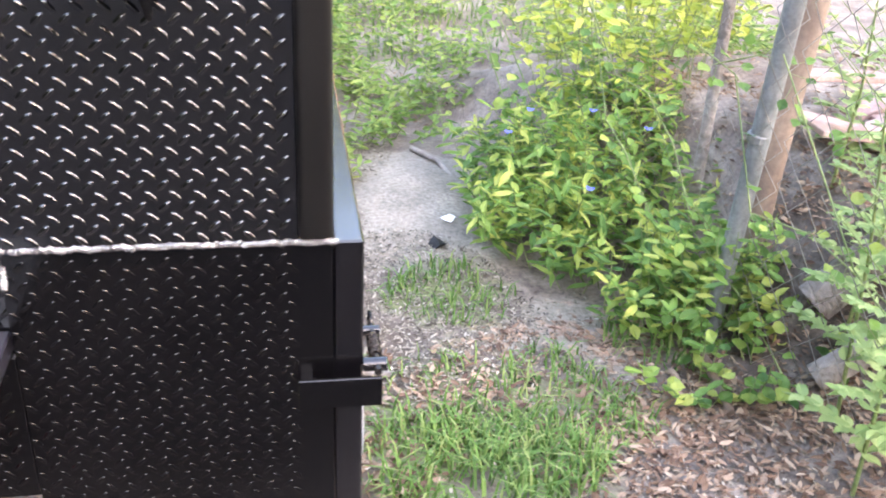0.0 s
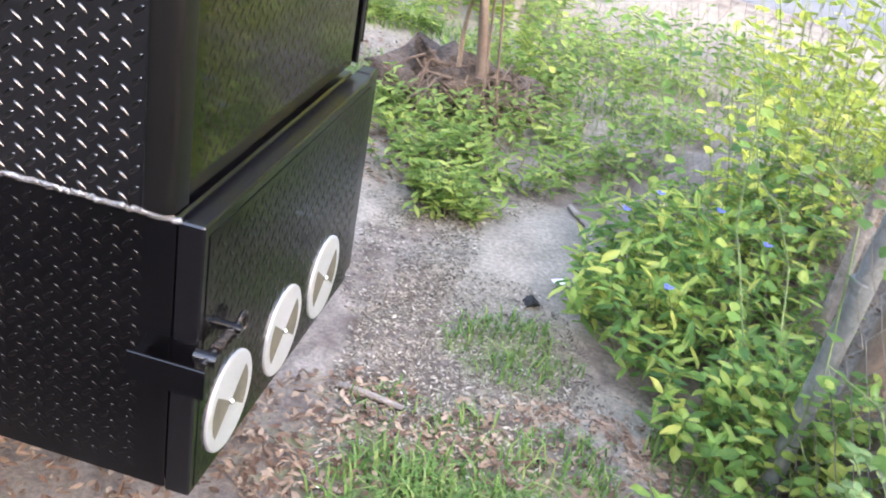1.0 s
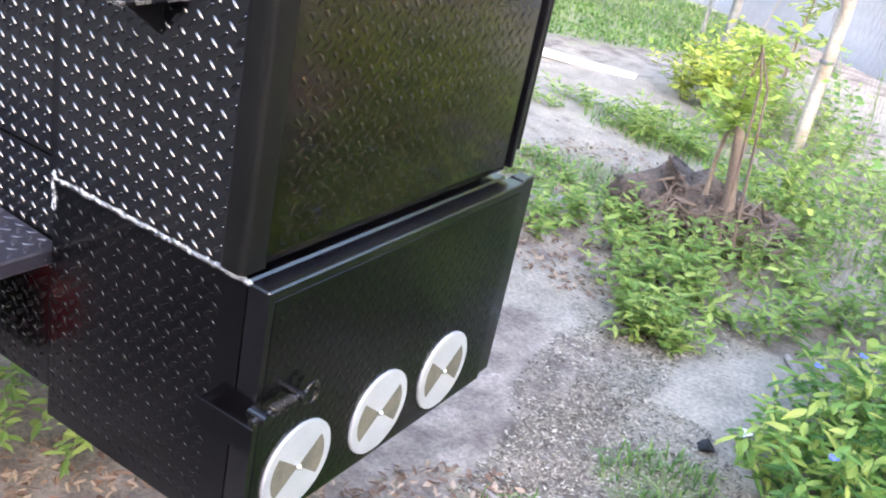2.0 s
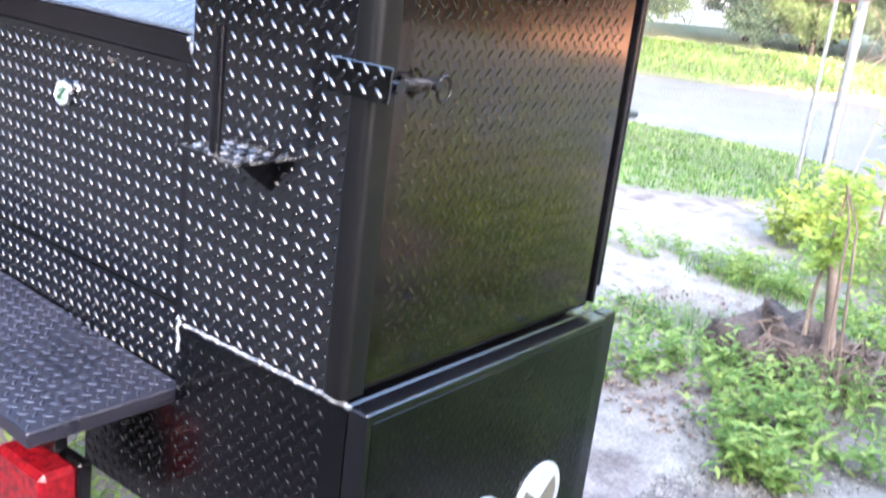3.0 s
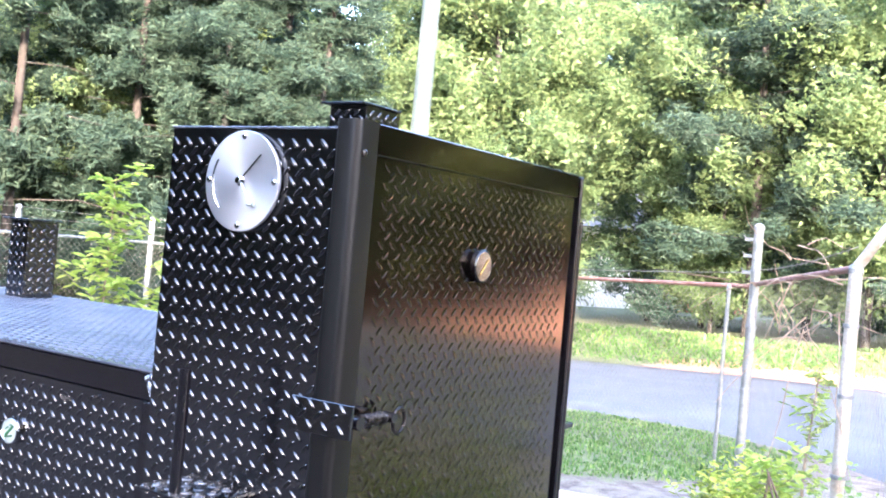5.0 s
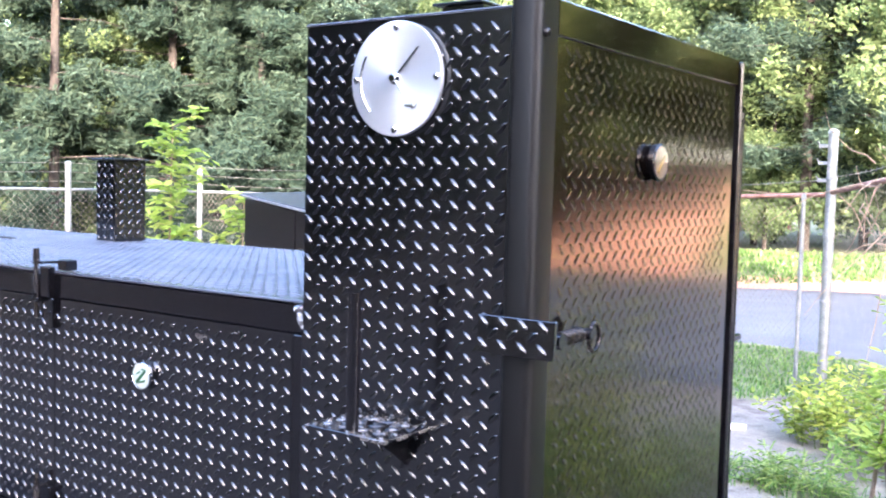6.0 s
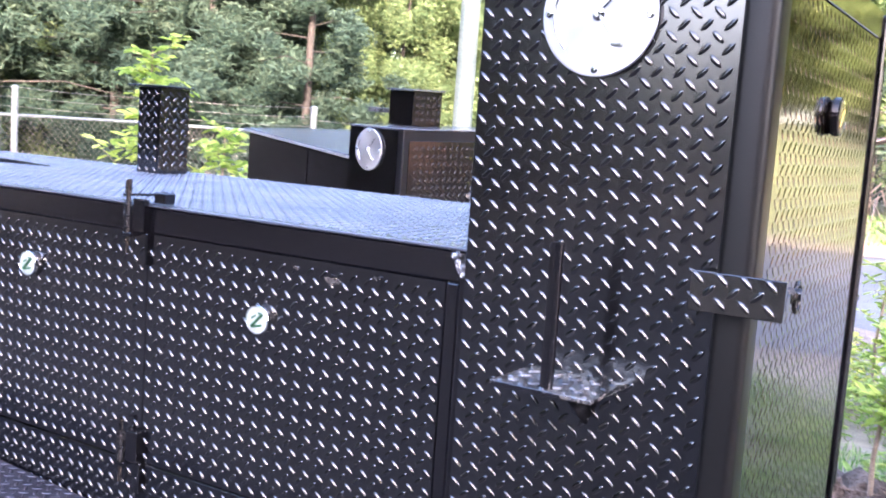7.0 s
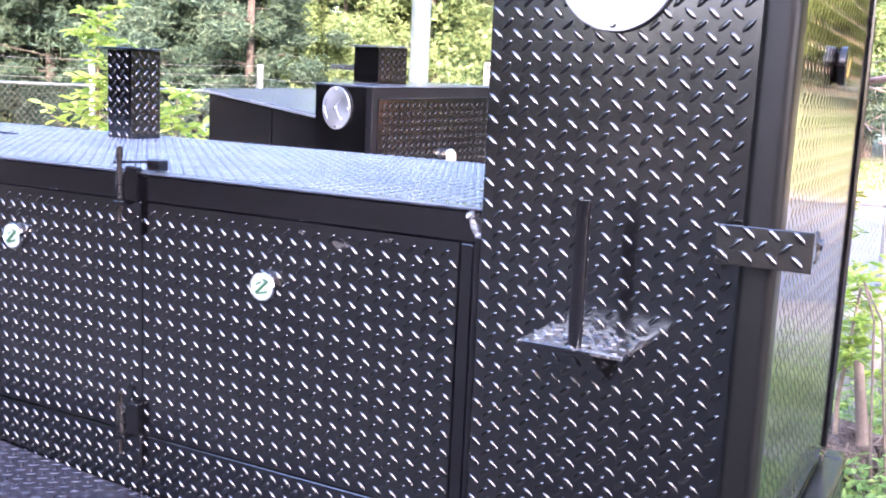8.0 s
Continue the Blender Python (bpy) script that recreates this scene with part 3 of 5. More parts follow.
def build_smoker():
    T = thing("smoker_trailer", (-1.2, 0.4, 0.0), "black diamond-plate barbecue smoker trailer with tall cabinet", "smoker")
    # tall cabinet
    cab = part("cabinet", Shape().box((CAB_L, 0.0, LEDGE), (CAB_R, DEPTH, CAB_TOP), 0.003), "flat_black", T)
    part("front_plate", Shape().box((CAB_L - .001, -0.004, LEDGE + .002), (CAB_R, -0.0002, CAB_TOP + .001), 0.001)
         .lugs((CAB_L, -0.004, LEDGE), (1, 0, 0), (0, 0, 1), (0, -1, 0), CAB_R - CAB_L, CAB_TOP - LEDGE), "plate", cab, "glossy black diamond tread plate")
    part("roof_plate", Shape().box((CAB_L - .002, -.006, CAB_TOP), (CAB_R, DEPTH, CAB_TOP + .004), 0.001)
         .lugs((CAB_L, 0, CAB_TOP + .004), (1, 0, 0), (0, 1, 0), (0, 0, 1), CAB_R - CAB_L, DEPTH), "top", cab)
    bead = [(CAB_L + .012 + i * .006, -.006 - .002 * rng.random(), LEDGE + rng.uniform(-.002, .002)) for i in range(int((CAB_R + .06 - CAB_L) / .006) - 2)]
    ws = Shape()
    for x, y, z in bead:
        ws.disc((x, y + .004, z), (0, -1, 0), [(.0056 + rng.uniform(-.001, .001), 0), (.0046, .0026), (.0024, .0042 + rng.uniform(-.001, .001))], 8)
    part("weld_seam", ws, "weld", cab, "shiny lumpy weld bead")
    ws = Shape()
    for i in range(11):          # the seam runs down the corner to the table
        ws.disc((-.428 + rng.uniform(-.003, .003), -.003, .845 + .006 * i), (0, -1, 0), [(.006 + rng.uniform(-.003, .003), 0), (.004, .003), (.002, .005)], 8)
    part("weld_seam", ws, "weld", cab, "shiny lumpy weld bead")
    ws = Shape()
    for i in range(9):           # lumps where the lid meets the cabinet
        ws.disc((-.44 + rng.uniform(-.014, .014), .015, 1.385 + rng.uniform(-.012, .022)), (0, -1, 0), [(.007 + rng.uniform(-.002, .002), -.004), (.0055, .006), (.0025, .0095)], 8)
    part("weld_seam", ws, "weld", cab, "shiny lumpy weld bead")
    # thick side door with tube frame
    x0, x1, y0, y1, zt = CAB_R + .001, 0.0, -0.018, DEPTH + .008, 1.866
    door = part("side_door", Shape().box((x0, y0, LEDGE + .012), (x1 - .004, y1, zt), .006), "flat_black", T, "tall cabinet door with smooth tube frame")
    px0, px1, pz0, pz1 = y0 + .069, y1 - .03, LEDGE + .035, zt - .052
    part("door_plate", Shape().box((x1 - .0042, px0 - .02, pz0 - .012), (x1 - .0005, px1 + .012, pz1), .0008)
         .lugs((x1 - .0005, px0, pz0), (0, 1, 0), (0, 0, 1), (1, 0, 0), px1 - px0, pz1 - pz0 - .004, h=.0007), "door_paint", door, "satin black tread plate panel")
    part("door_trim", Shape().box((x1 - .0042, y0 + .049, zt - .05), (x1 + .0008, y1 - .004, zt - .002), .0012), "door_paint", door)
    part("frame_tube", Shape().upright(x0 - .001, x1 + .0008, y0 - .0015, y0 + .048, LEDGE + .0125, zt - .001, .014), "tube_paint", door, "rounded upright tube of the door frame")
    part("hinge_edge", Shape().box((x1 - .03, y1 + .002, LEDGE + .02), (x1 + .006, y1 + .012, zt - .004), .003).tube([(x1 + .002, y1 + .018, LEDGE + .06), (x1 + .002, y1 + .018, zt - .1)], .006), "flat_black", door)
    part("door_bolt", Shape().disc((x1 + .002, y0 + .012, zt - .052), (1, 0, 0), [(.006, 0), (.006, .004), (.003, .006)], 10), "spring", door)
    # gauge on the door
    gz, gy = 1.657, 0.35
    g = part("door_thermometer", Shape().disc((x1 - .001, gy, gz), (1, 0, 0), [(.024, 0), (.028, .004), (.03, .007), (.03, .016), (.027, .018), (.0262, .0145)], 32), "flat_black", T, "round dial thermometer with black rim")
    part("dial", Shape().disc((x1 + .0142, gy, gz), (1, 0, 0), [(.026, 0), (.026, .001)], 32), "dial_gold", g)
    part("dial_mark", Shape().tube([(x1 + .0162, gy - .012, gz - .016), (x1 + .0162, gy + .012, gz + .012)], .0022, 6), "dial_red", g)
    part("dial_glass", Shape().disc((x1 + .017, gy, gz), (1, 0, 0), [(.0262, 0), (.0262, .0006)], 32), "glass_clear", g)
    # door latch
    def lean_out(sh):
        """The strap stands off a little at its lower edge."""
        sh.v = [(p[0], p[1] - .06 * (1.44 - p[2]) if p[1] < -.02 else p[1], p[2]) for p in sh.v]
        return sh
    lt = part("latch_strap", lean_out(Shape().box((-.073, -.034, 1.389), (.046, -.028, 1.44), .001).box((-.07, -.03, 1.394), (-.05, -.003, 1.434), .001)
              .lugs((-.073, -.034, 1.389), (1, 0, 0), (0, 0, 1), (0, -1, 0), .119, .051)), "plate", T, "short tread plate latch strap round the corner")
    draw_latch(T, (.03, -.01, 1.412), (0, 1, 0), (1, 0, 0), (0, 0, -1), "black spring bolt latch with ring handle")
    big_dial(T, (-.239, -.007, 1.763), (0, -1, 0), .083)
    # little shelf with upright rod
    # its bright patches are sun glints painted as bare steel
    sh = part("small_shelf", Shape().box((-.304, -.124, 1.262), (-.157, -.004, 1.268), .001)
              .lugs((-.304, -.124, 1.268), (1, 0, 0), (0, 1, 0), (0, 0, 1), .147, .12), "glint_and_wear_plate", T, "small tread plate shelf with upright rod")
    part("shelf_bracket", Shape().add([(-.215, -.004, 1.262), (-.215, -.09, 1.262), (-.215, -.004, 1.2), (-.209, -.004, 1.262), (-.209, -.09, 1.262), (-.209, -.004, 1.2)],
         [(0, 1, 2), (5, 4, 3), (0, 3, 4, 1), (1, 4, 5, 2), (2, 5, 3, 0)]), "flat_black", sh)
    part("rod", Shape().tube([(-.228, -.108, 1.264), (-.228, -.108, 1.461)], .0095, 14), "flat_black", sh)
    # firebox below
    fire = part("firebox", Shape().box((-.425, .001, FIRE_BOT + .01), (-.002, DEPTH + .02, LEDGE - .001), .004).box((-.72, .001, .5), (-.426, DEPTH + .02, .735), .004), "flat_black", T)
    part("firebox_front", Shape().box((-.43, -.004, FIRE_BOT), (0.0, .0005, LEDGE - .003), .001).box((-.72, -.004, .49), (-.431, .0005, .735), .001)
         .lugs((-.43, -.004, FIRE_BOT + .02), (1, 0, 0), (0, 0, 1), (0, -1, 0), .385, LEDGE - FIRE_BOT - .03, h=.0012)
         .lugs((-.72, -.004, .49), (1, 0, 0), (0, 0, 1), (0, -1, 0), .285, .24, h=.0013), "firebox_paint", fire, "black tread plate firebox front")
    fy1 = .80
    fd = part("firebox_door", Shape().box((.001, -.004, FIRE_BOT - .005), (.042, fy1 - .05, LEDGE), .003).box((.001, fy1 - .046, FIRE_BOT), (.036, fy1, LEDGE + .001), .003), "flat_black", T, "black plate firebox door with three round air vents")
    part("firebox_door_plate", Shape().box((.0415, .012, FIRE_BOT + .005), (.0435, fy1 - .065, LEDGE - .018), .0006)
         .lugs((.0435, .02, FIRE_BOT + .005), (0, 1, 0), (0, 0, 1), (1, 0, 0), fy1 - .09, LEDGE - FIRE_BOT - .03, h=.0006), "firebox_paint", fd)
    for cy in (.121, .35, .566):
        v = part("air_vent", Shape().disc((.043, cy, .53), (1, 0, 0), [(.086, 0), (.086, .004), (.084, .0055)], 48), "vent", T, "round aluminium butterfly air vent")
        for s in (1, -1):
            fan = [(.0492, cy, .53)]
            for i in range(13):
                w = radians(-38 + 76 * i / 12)
                fan.append((.0492, cy + s * .067 * math.cos(w), .53 + .067 * math.sin(w) * s))
            part("vent_opening", Shape().add(fan, [(0, i + 1, i + 2) if s > 0 else (0, i + 1, i + 2) for i in range(12)]), "vent_hole", v)
        part("vent_bolt", Shape().disc((.049, cy, .53), (1, 0, 0), [(.006, 0), (.006, .003), (.003, .006)], 10), "chrome", v)
    part("latch_strap", Shape().box((-.052, -.034, .642), (.068, -.028, .692), .0015).box((-.048, -.03, .646), (-.03, -.003, .688), .001), "firebox_paint", T, "short flat black latch strap round the corner")
    draw_latch(T, (.062, -.012, .7), (0, 1, 0), (1, 0, 0), (0, 0, -1), "black spring bolt latch with ring handle")
    # long low cook chamber
    low = part("cook_chamber", Shape().box((LOW_L, LOW_Y, .7), (CAB_L - .002, .86, LOW_TOP - .004), .004), "flat_black", T)
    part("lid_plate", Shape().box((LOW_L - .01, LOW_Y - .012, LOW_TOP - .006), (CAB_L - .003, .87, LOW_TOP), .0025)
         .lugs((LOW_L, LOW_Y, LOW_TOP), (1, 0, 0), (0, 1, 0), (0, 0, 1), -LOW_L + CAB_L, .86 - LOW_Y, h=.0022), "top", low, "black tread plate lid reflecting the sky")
    part("lid_band", Shape().box((LOW_L, LOW_Y - .009, 1.366), (CAB_L - .004, LOW_Y - .0005, LOW_TOP - .007), .002), "flat_black", low)
    part("corner_tube", Shape().box((-.47, LOW_Y - .01, .9), (-.446, LOW_Y - .0005, 1.364), .003).tube([(-.436, LOW_Y - .012, .93), (-.436, LOW_Y - .012, 1.39)], .008, 8), "flat_black", low)
    for k, (a, b) in enumerate(((-1.132, -.472), (-1.77, -1.134))):
        d = part("chamber_door", Shape().box((a, LOW_Y - .007, .918), (b, LOW_Y - .0006, 1.3645), .0015)
                 .lugs((a, LOW_Y - .007, .918), (1, 0, 0), (0, 0, 1), (0, -1, 0), b - a, .446), "plate", T, "black tread plate chamber door")
        if k < 2:
            gauge(T, (-.842 if k == 0 else -1.475, LOW_Y - .008, 1.246 if k == 0 else 1.264), (0, -1, 0), .026)
    for sx, sz, sr in ((-.69, 1.335, .016), (-.6, 1.352, .009), (-.77, 1.345, .007)):
        rim = [(sx + sr * rng.uniform(.6, 1.15) * math.cos(w), LOW_Y - .0098, sz + sr * .7 * rng.uniform(.5, 1.1) * math.sin(w)) for w in [2 * math.pi * i / 14 for i in range(14)]]
        part("scuff", Shape().add(rim + [(p[0], p[1] + .002, p[2]) for p in rim], [tuple(range(14))] + [(k, 14 + k, 14 + (k + 1) % 14, (k + 1) % 14) for k in range(14)]), "glint_and_wear_plate", low, "rubbed bare patch in the paint")
    part("sill_plate", Shape().box((LOW_L, LOW_Y - .007, TABLE_Z - .03), (-.425, LOW_Y - .0007, .915), .0015)
         .lugs((LOW_L, LOW_Y - .007, TABLE_Z), (1, 0, 0), (0, 0, 1), (0, -1, 0), -LOW_L - .43, .148), "plate", low)
    for z, top in ((1.378, True), (.93, False)):
        hx = -1.16
        h = part("door_catch", Shape().box((hx, LOW_Y - .024, z - .012), (hx + .03, LOW_Y - .008, z + .05), .002), "flat_black", T, "black spring catch on the chamber door")
        part("catch_plate", Shape().box((hx - .004, LOW_Y - .018, z - .075), (hx + .033, LOW_Y - .008, z - .013), .002).lugs((hx - .004, LOW_Y - .018, z - .075), (1, 0, 0), (0, 0, 1), (0, -1, 0), .037, .062), "plate", h)
        part("bolt", Shape().tube([(hx - .012, LOW_Y - .024, z - .055), (hx - .012, LOW_Y - .024, z + .07)], .0045, 8), "spring", h)
        part("keeper", Shape().box((hx - .02, LOW_Y - .032, z - .022), (hx + .004, LOW_Y - .0075, z - .014), .0015), "flat_black", h)
        coil = [(hx - .012 + .008 * math.cos(i * 1.15), LOW_Y - .024 + .008 * math.sin(i * 1.15), z - .012 + .058 * i / 70) for i in range(71)]
        part("spring", Shape().tube(coil, .0015, 5), "spring", h)
        if top:
            part("catch_arm", Shape().tube([(hx - .03, LOW_Y - .02, z + .055), (hx + .06, LOW_Y - .004, z + .062)], .003, 6), "flat_black", h)
            part("catch_block", Shape().box((hx + .045, LOW_Y - .014, z + .045), (hx + .075, LOW_Y + .012, z + .066), .002), "flat_black", h)
            part("catch_knob", Shape().tube([(hx - .012, LOW_Y - .024, z + .06), (hx - .012, LOW_Y - .024, z + .085)], .0065, 8), "spring", h)
    # thin dark wedge on the lid and the two chimneys
    part("lid_step", Shape().add([(-2.08, .5, LOW_TOP + .001), (-2.08, .512, LOW_TOP + .001), (-3.28, .28, LOW_TOP + .001), (-3.28, .3, LOW_TOP + .001), (-3.28, .28, LOW_TOP + .06), (-3.28, .3, LOW_TOP + .06), (-2.08, .5, LOW_TOP + .004), (-2.08, .512, LOW_TOP + .004)],
         [(0, 1, 3, 2), (2, 3, 5, 4), (4, 5, 7, 6), (6, 7, 1, 0), (0, 2, 4, 6), (1, 7, 5, 3)]), "flat_black", low)
    for cx, cy, w, top in ((-1.87, .67, .098, 1.66), (-2.98, .72, .098, 1.66), (-.622, .7, .125, 2.015)):
        dp = w * 1.12
        w *= .9
        ch = part("chimney", Shape().box((cx - w / 2, cy, LOW_TOP + .0005), (cx + w / 2, cy + dp, top), .002)
                  .lugs((cx - w / 2, cy, LOW_TOP), (1, 0, 0), (0, 0, 1), (0, -1, 0), w, top - LOW_TOP)
                  .lugs((cx + w / 2, cy, LOW_TOP), (0, 1, 0), (0, 0, 1), (1, 0, 0), dp, top - LOW_TOP), "plate", T, "square tread plate chimney with flat cap")
        part("chimney_cap", Shape().box((cx - w / 2 - (.03 if w < .1 else .02), cy - .012, top + .001), (cx + w / 2 + (.012 if w < .1 else .001), cy + dp + .002, top + .006), .001), "flat_black", ch)
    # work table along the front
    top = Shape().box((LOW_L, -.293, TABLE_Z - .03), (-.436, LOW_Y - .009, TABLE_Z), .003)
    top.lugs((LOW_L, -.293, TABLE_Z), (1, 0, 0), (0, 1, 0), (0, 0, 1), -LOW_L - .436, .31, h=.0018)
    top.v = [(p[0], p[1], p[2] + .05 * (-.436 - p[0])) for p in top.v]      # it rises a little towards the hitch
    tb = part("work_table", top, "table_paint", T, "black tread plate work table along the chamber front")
    part("table_bracket", Shape().box((-.66, -.27, .7), (-.62, -.006, .742), .003), "flat_black", tb)
    lamp = part("tail_lamp", Shape().box((-.738, -.109, .46), (-.574, -.078, .579), .006), "flat_black", T, "square red trailer tail lamp")
    part("lens", Shape().box((-.742, -.19, .456), (-.57, -.1092, .583), .012), "red_lens", lamp, "bright red plastic lens")
    part("lamp_bracket", Shape().box((-.69, -.125, .582), (-.635, -.095, .744), .002), "flat_black", lamp)
    part("marker_lamp", Shape().box((-.06, DEPTH + .06, 1.168), (-.022, DEPTH + .085, 1.195), .004), "red_lens", T, "small red marker lamp")
    part("rear_bar", Shape().box((-.05, DEPTH + .03, 1.32), (.004, DEPTH + .075, 1.332), .002).box((-.1, DEPTH + .01, 1.15), (-.06, DEPTH + .07, 1.34), .003), "flat_black", T)
    # chassis and wheels
    part("chassis_beam", Shape().box((LOW_L, .12, .6), (-.73, .18, .699), .004), "flat_black", T)
    part("chassis_beam", Shape().box((LOW_L, .62, .6), (-.73, .68, .699), .004), "flat_black", T)
    for wy in (-.12, .92):
        wgt = part("wheel", Shape().disc((-2.35, wy - .09, .29), (0, 1, 0), [(.17, 0), (.28, .01), (.315, .04), (.315, .15), (.28, .18), (.17, .19)], 36), "rubber", T, "black rubber trailer wheel")
        part("rim", Shape().disc((-2.35, wy - .08, .29), (0, 1, 0), [(.16, -.004), (.165, .0), (.165, .17), (.16, .174)], 24), "galv", wgt)
    part("axle", Shape().tube([(-2.35, -.1, .29), (-2.35, .9, .29)], .03, 10).box((-2.42, .12, .29), (-2.28, .18, .6), .004).box((-2.42, .62, .29), (-2.28, .68, .6), .004), "flat_black", T)
    return T


build_smoker()


def build_far_smoker():
    """A second smoker parked askew behind the first: shorter cabinet, lower chamber behind it."""
    ang = radians(-16)
    ux, uy = Vector((math.cos(ang), math.sin(ang), 0)), Vector((-math.sin(ang), math.cos(ang), 0))
    O = Vector((-1.83, 1.88, 0))
    T = thing("second_smoker_trailer", (-1.9, 2.2, -.02), "black diamond-plate smoker trailer parked behind with short flue", "smoker")

    def tilt(sh):
        """The chamber rises towards its far end."""
        sh.v = [(p[0], p[1], p[2] + .072 * max(0, -W - p[0])) for p in sh.v]
        return place(sh)

    def place(sh):
        """The whole trailer leans a little on the uneven ground."""
        sh.v = [tuple(O + ux * p[0] + uy * p[1] + Vector((0, 0, p[2] + (.008 + .036 * p[1] - .02 * p[0]) * min(1, max(0, p[2] - .55))))) for p in sh.v]
        return sh
    W, D, TOP, LT = .335, .75, 1.58, 1.455
    cab = part("cabinet", place(Shape().box((-W, 0, .55), (0, D, TOP), .004)), "dull_plate", T)
    part("roof_plate", place(Shape().box((-W - .004, -.004, TOP), (.004, D, TOP + .005), .001)), "top", cab)
    part("front_plate", place(Shape().box((-W, -.004, .56), (-.03, -.0005, TOP - .002), .001)), "firebox_paint", cab)
    part("side_plate", place(Shape().box((.0005, .03, .6), (.004, D - .02, TOP - .04), .001).lugs((.004, .04, .6), (0, 1, 0), (0, 0, 1), (1, 0, 0), D - .08, TOP - .65, h=.0016)), "firebox_paint", cab)
    fl = part("flue", place(Shape().box((-.395, .24, TOP + .005), (-.24, .4, TOP + .15), .002).lugs((-.24, .24, TOP + .005), (0, 1, 0), (0, 0, 1), (1, 0, 0), .16, .145)), "firebox_paint", T, "short square flue with flat cap")
    part("flue_cap", place(Shape().box((-.405, .225, TOP + .151), (-.23, .41, TOP + .157), .001)), "top", fl)
    part("damper_bar", place(Shape().box((-.62, .3, TOP + .062), (-.396, .33, TOP + .07), .001).box((-.62, .301, TOP + .05), (-.396, .304, TOP + .061), .001)), "top", fl, "flat bar beside the flue")
    c = O + ux * (-.195) + uy * -.006 + Vector((0, 0, 1.505))
    big_dial(T, c, tuple(-uy), .083)
    low = part("cook_chamber", tilt(Shape().box((-1.16, .03, .7), (-W - .002, .95, LT - .004), .004)), "flat_black", T)
    part("lid_plate", tilt(Shape().box((-1.18, .015, LT - .003), (-W - .003, .96, LT + .003), .001)), "top", low, "lid reflecting the pale sky")
    # a pale strip paints in the line of light along the lid's rim
    part("lid_edge", tilt(Shape().box((-1.18, .009, LT - .012), (-W - .003, .0145, LT - .002), .001)), "galv", low, "pale strip for the highlight along the lid edge")
    for a, b in ((-.66, -.345), (-1.15, -.668)):
        part("chamber_door", tilt(Shape().box((a, .022, .8), (b, .0295, LT - .02), .002)), "flat_black", low)
    part("door_catch", place(Shape().tube([(-.83, .015, 1.17), (-.83, .015, 1.24)], .008, 8)), "chrome", low)
    part("door_catch", place(Shape().tube([(-.4, .0, 1.22), (-.36, .015, 1.3)], .007, 8)), "chrome", low)
    g = part("thermometer", Shape().disc(O + ux * .004 + uy * .405 + Vector((0, 0, 1.325)), tuple(ux), [(.03, 0), (.034, .012), (.034, .03), (.03, .033)], 24), "chrome", T, "small round dial thermometer with bright rim")
    part("dial", Shape().disc(O + ux * .037 + uy * .405 + Vector((0, 0, 1.325)), tuple(ux), [(.028, 0), (.028, .001)], 24), "dial_gold", g)
    part("table", place(Shape().box((-1.16, -.3, .78), (-.4, .02, .81), .003)), "top", T)
    part("chassis_beam", place(Shape().box((-1.35, .2, .45), (0, .26, .549), .003).box((-1.35, .2, .549), (-.4, .26, .7), .003)), "flat_black", T)
    for wy in (-.05, .85):
        w = part("wheel", place(Shape().disc((-.75, wy, .28), (0, 1, 0), [(.17, 0), (.28, .01), (.3, .04), (.3, .15), (.28, .18), (.17, .19)], 32)), "rubber", T)
        part("rim", place(Shape().disc((-.75, wy, .28), (0, 1, 0), [(.16, -.004), (.165, 0), (.165, .19), (.16, .194)], 20)), "galv", w)
    part("axle", place(Shape().tube([(-.75, 0, .28), (-.75, .95, .28)], .03, 8).box((-.8, .2, .28), (-.7, .26, .45), .003)), "flat_black", T)


build_far_smoker()

# ---- fences, poles ----
def fence_post(x, y, top, lean=(0, 0), r=.03, mat="galv", arm=None, label="galvanised steel fence post", name="fence_post"):
    z0 = ground_z(x, y)
    tip = (x + lean[0], y + lean[1], top)
    T = thing(name, (x, y, z0), label, "post", "fence posts")
    part("pipe", Shape().tube([(x, y, z0 - .15), tip], r, 14), mat, T)
    part("cap", Shape().disc(tip, (0, 0, 1), [(r * 1.12, -.03), (r * 1.12, .0), (r * .8, .018), (r * .3, .026)], 14), "galv", T)
    for k in (.35, .6, .82):
        p = Vector((x, y, z0)).lerp(Vector(tip), k)
        part("tie_band", Shape().disc(p, Vector(tip) - Vector((x, y, z0)), [(r * 1.1, -.012), (r * 1.18, -.008), (r * 1.18, .008), (r * 1.1, .012)], 14), "galv", T)
    if arm:
        part("barb_arm", Shape().tube([tip, (tip[0] + arm[0] * .5, tip[1] + arm[1] * .5, tip[2] + arm[2] * .55), (tip[0] + arm[0], tip[1] + arm[1], tip[2] + arm[2])], r * .8, 10), mat, T)
    return T


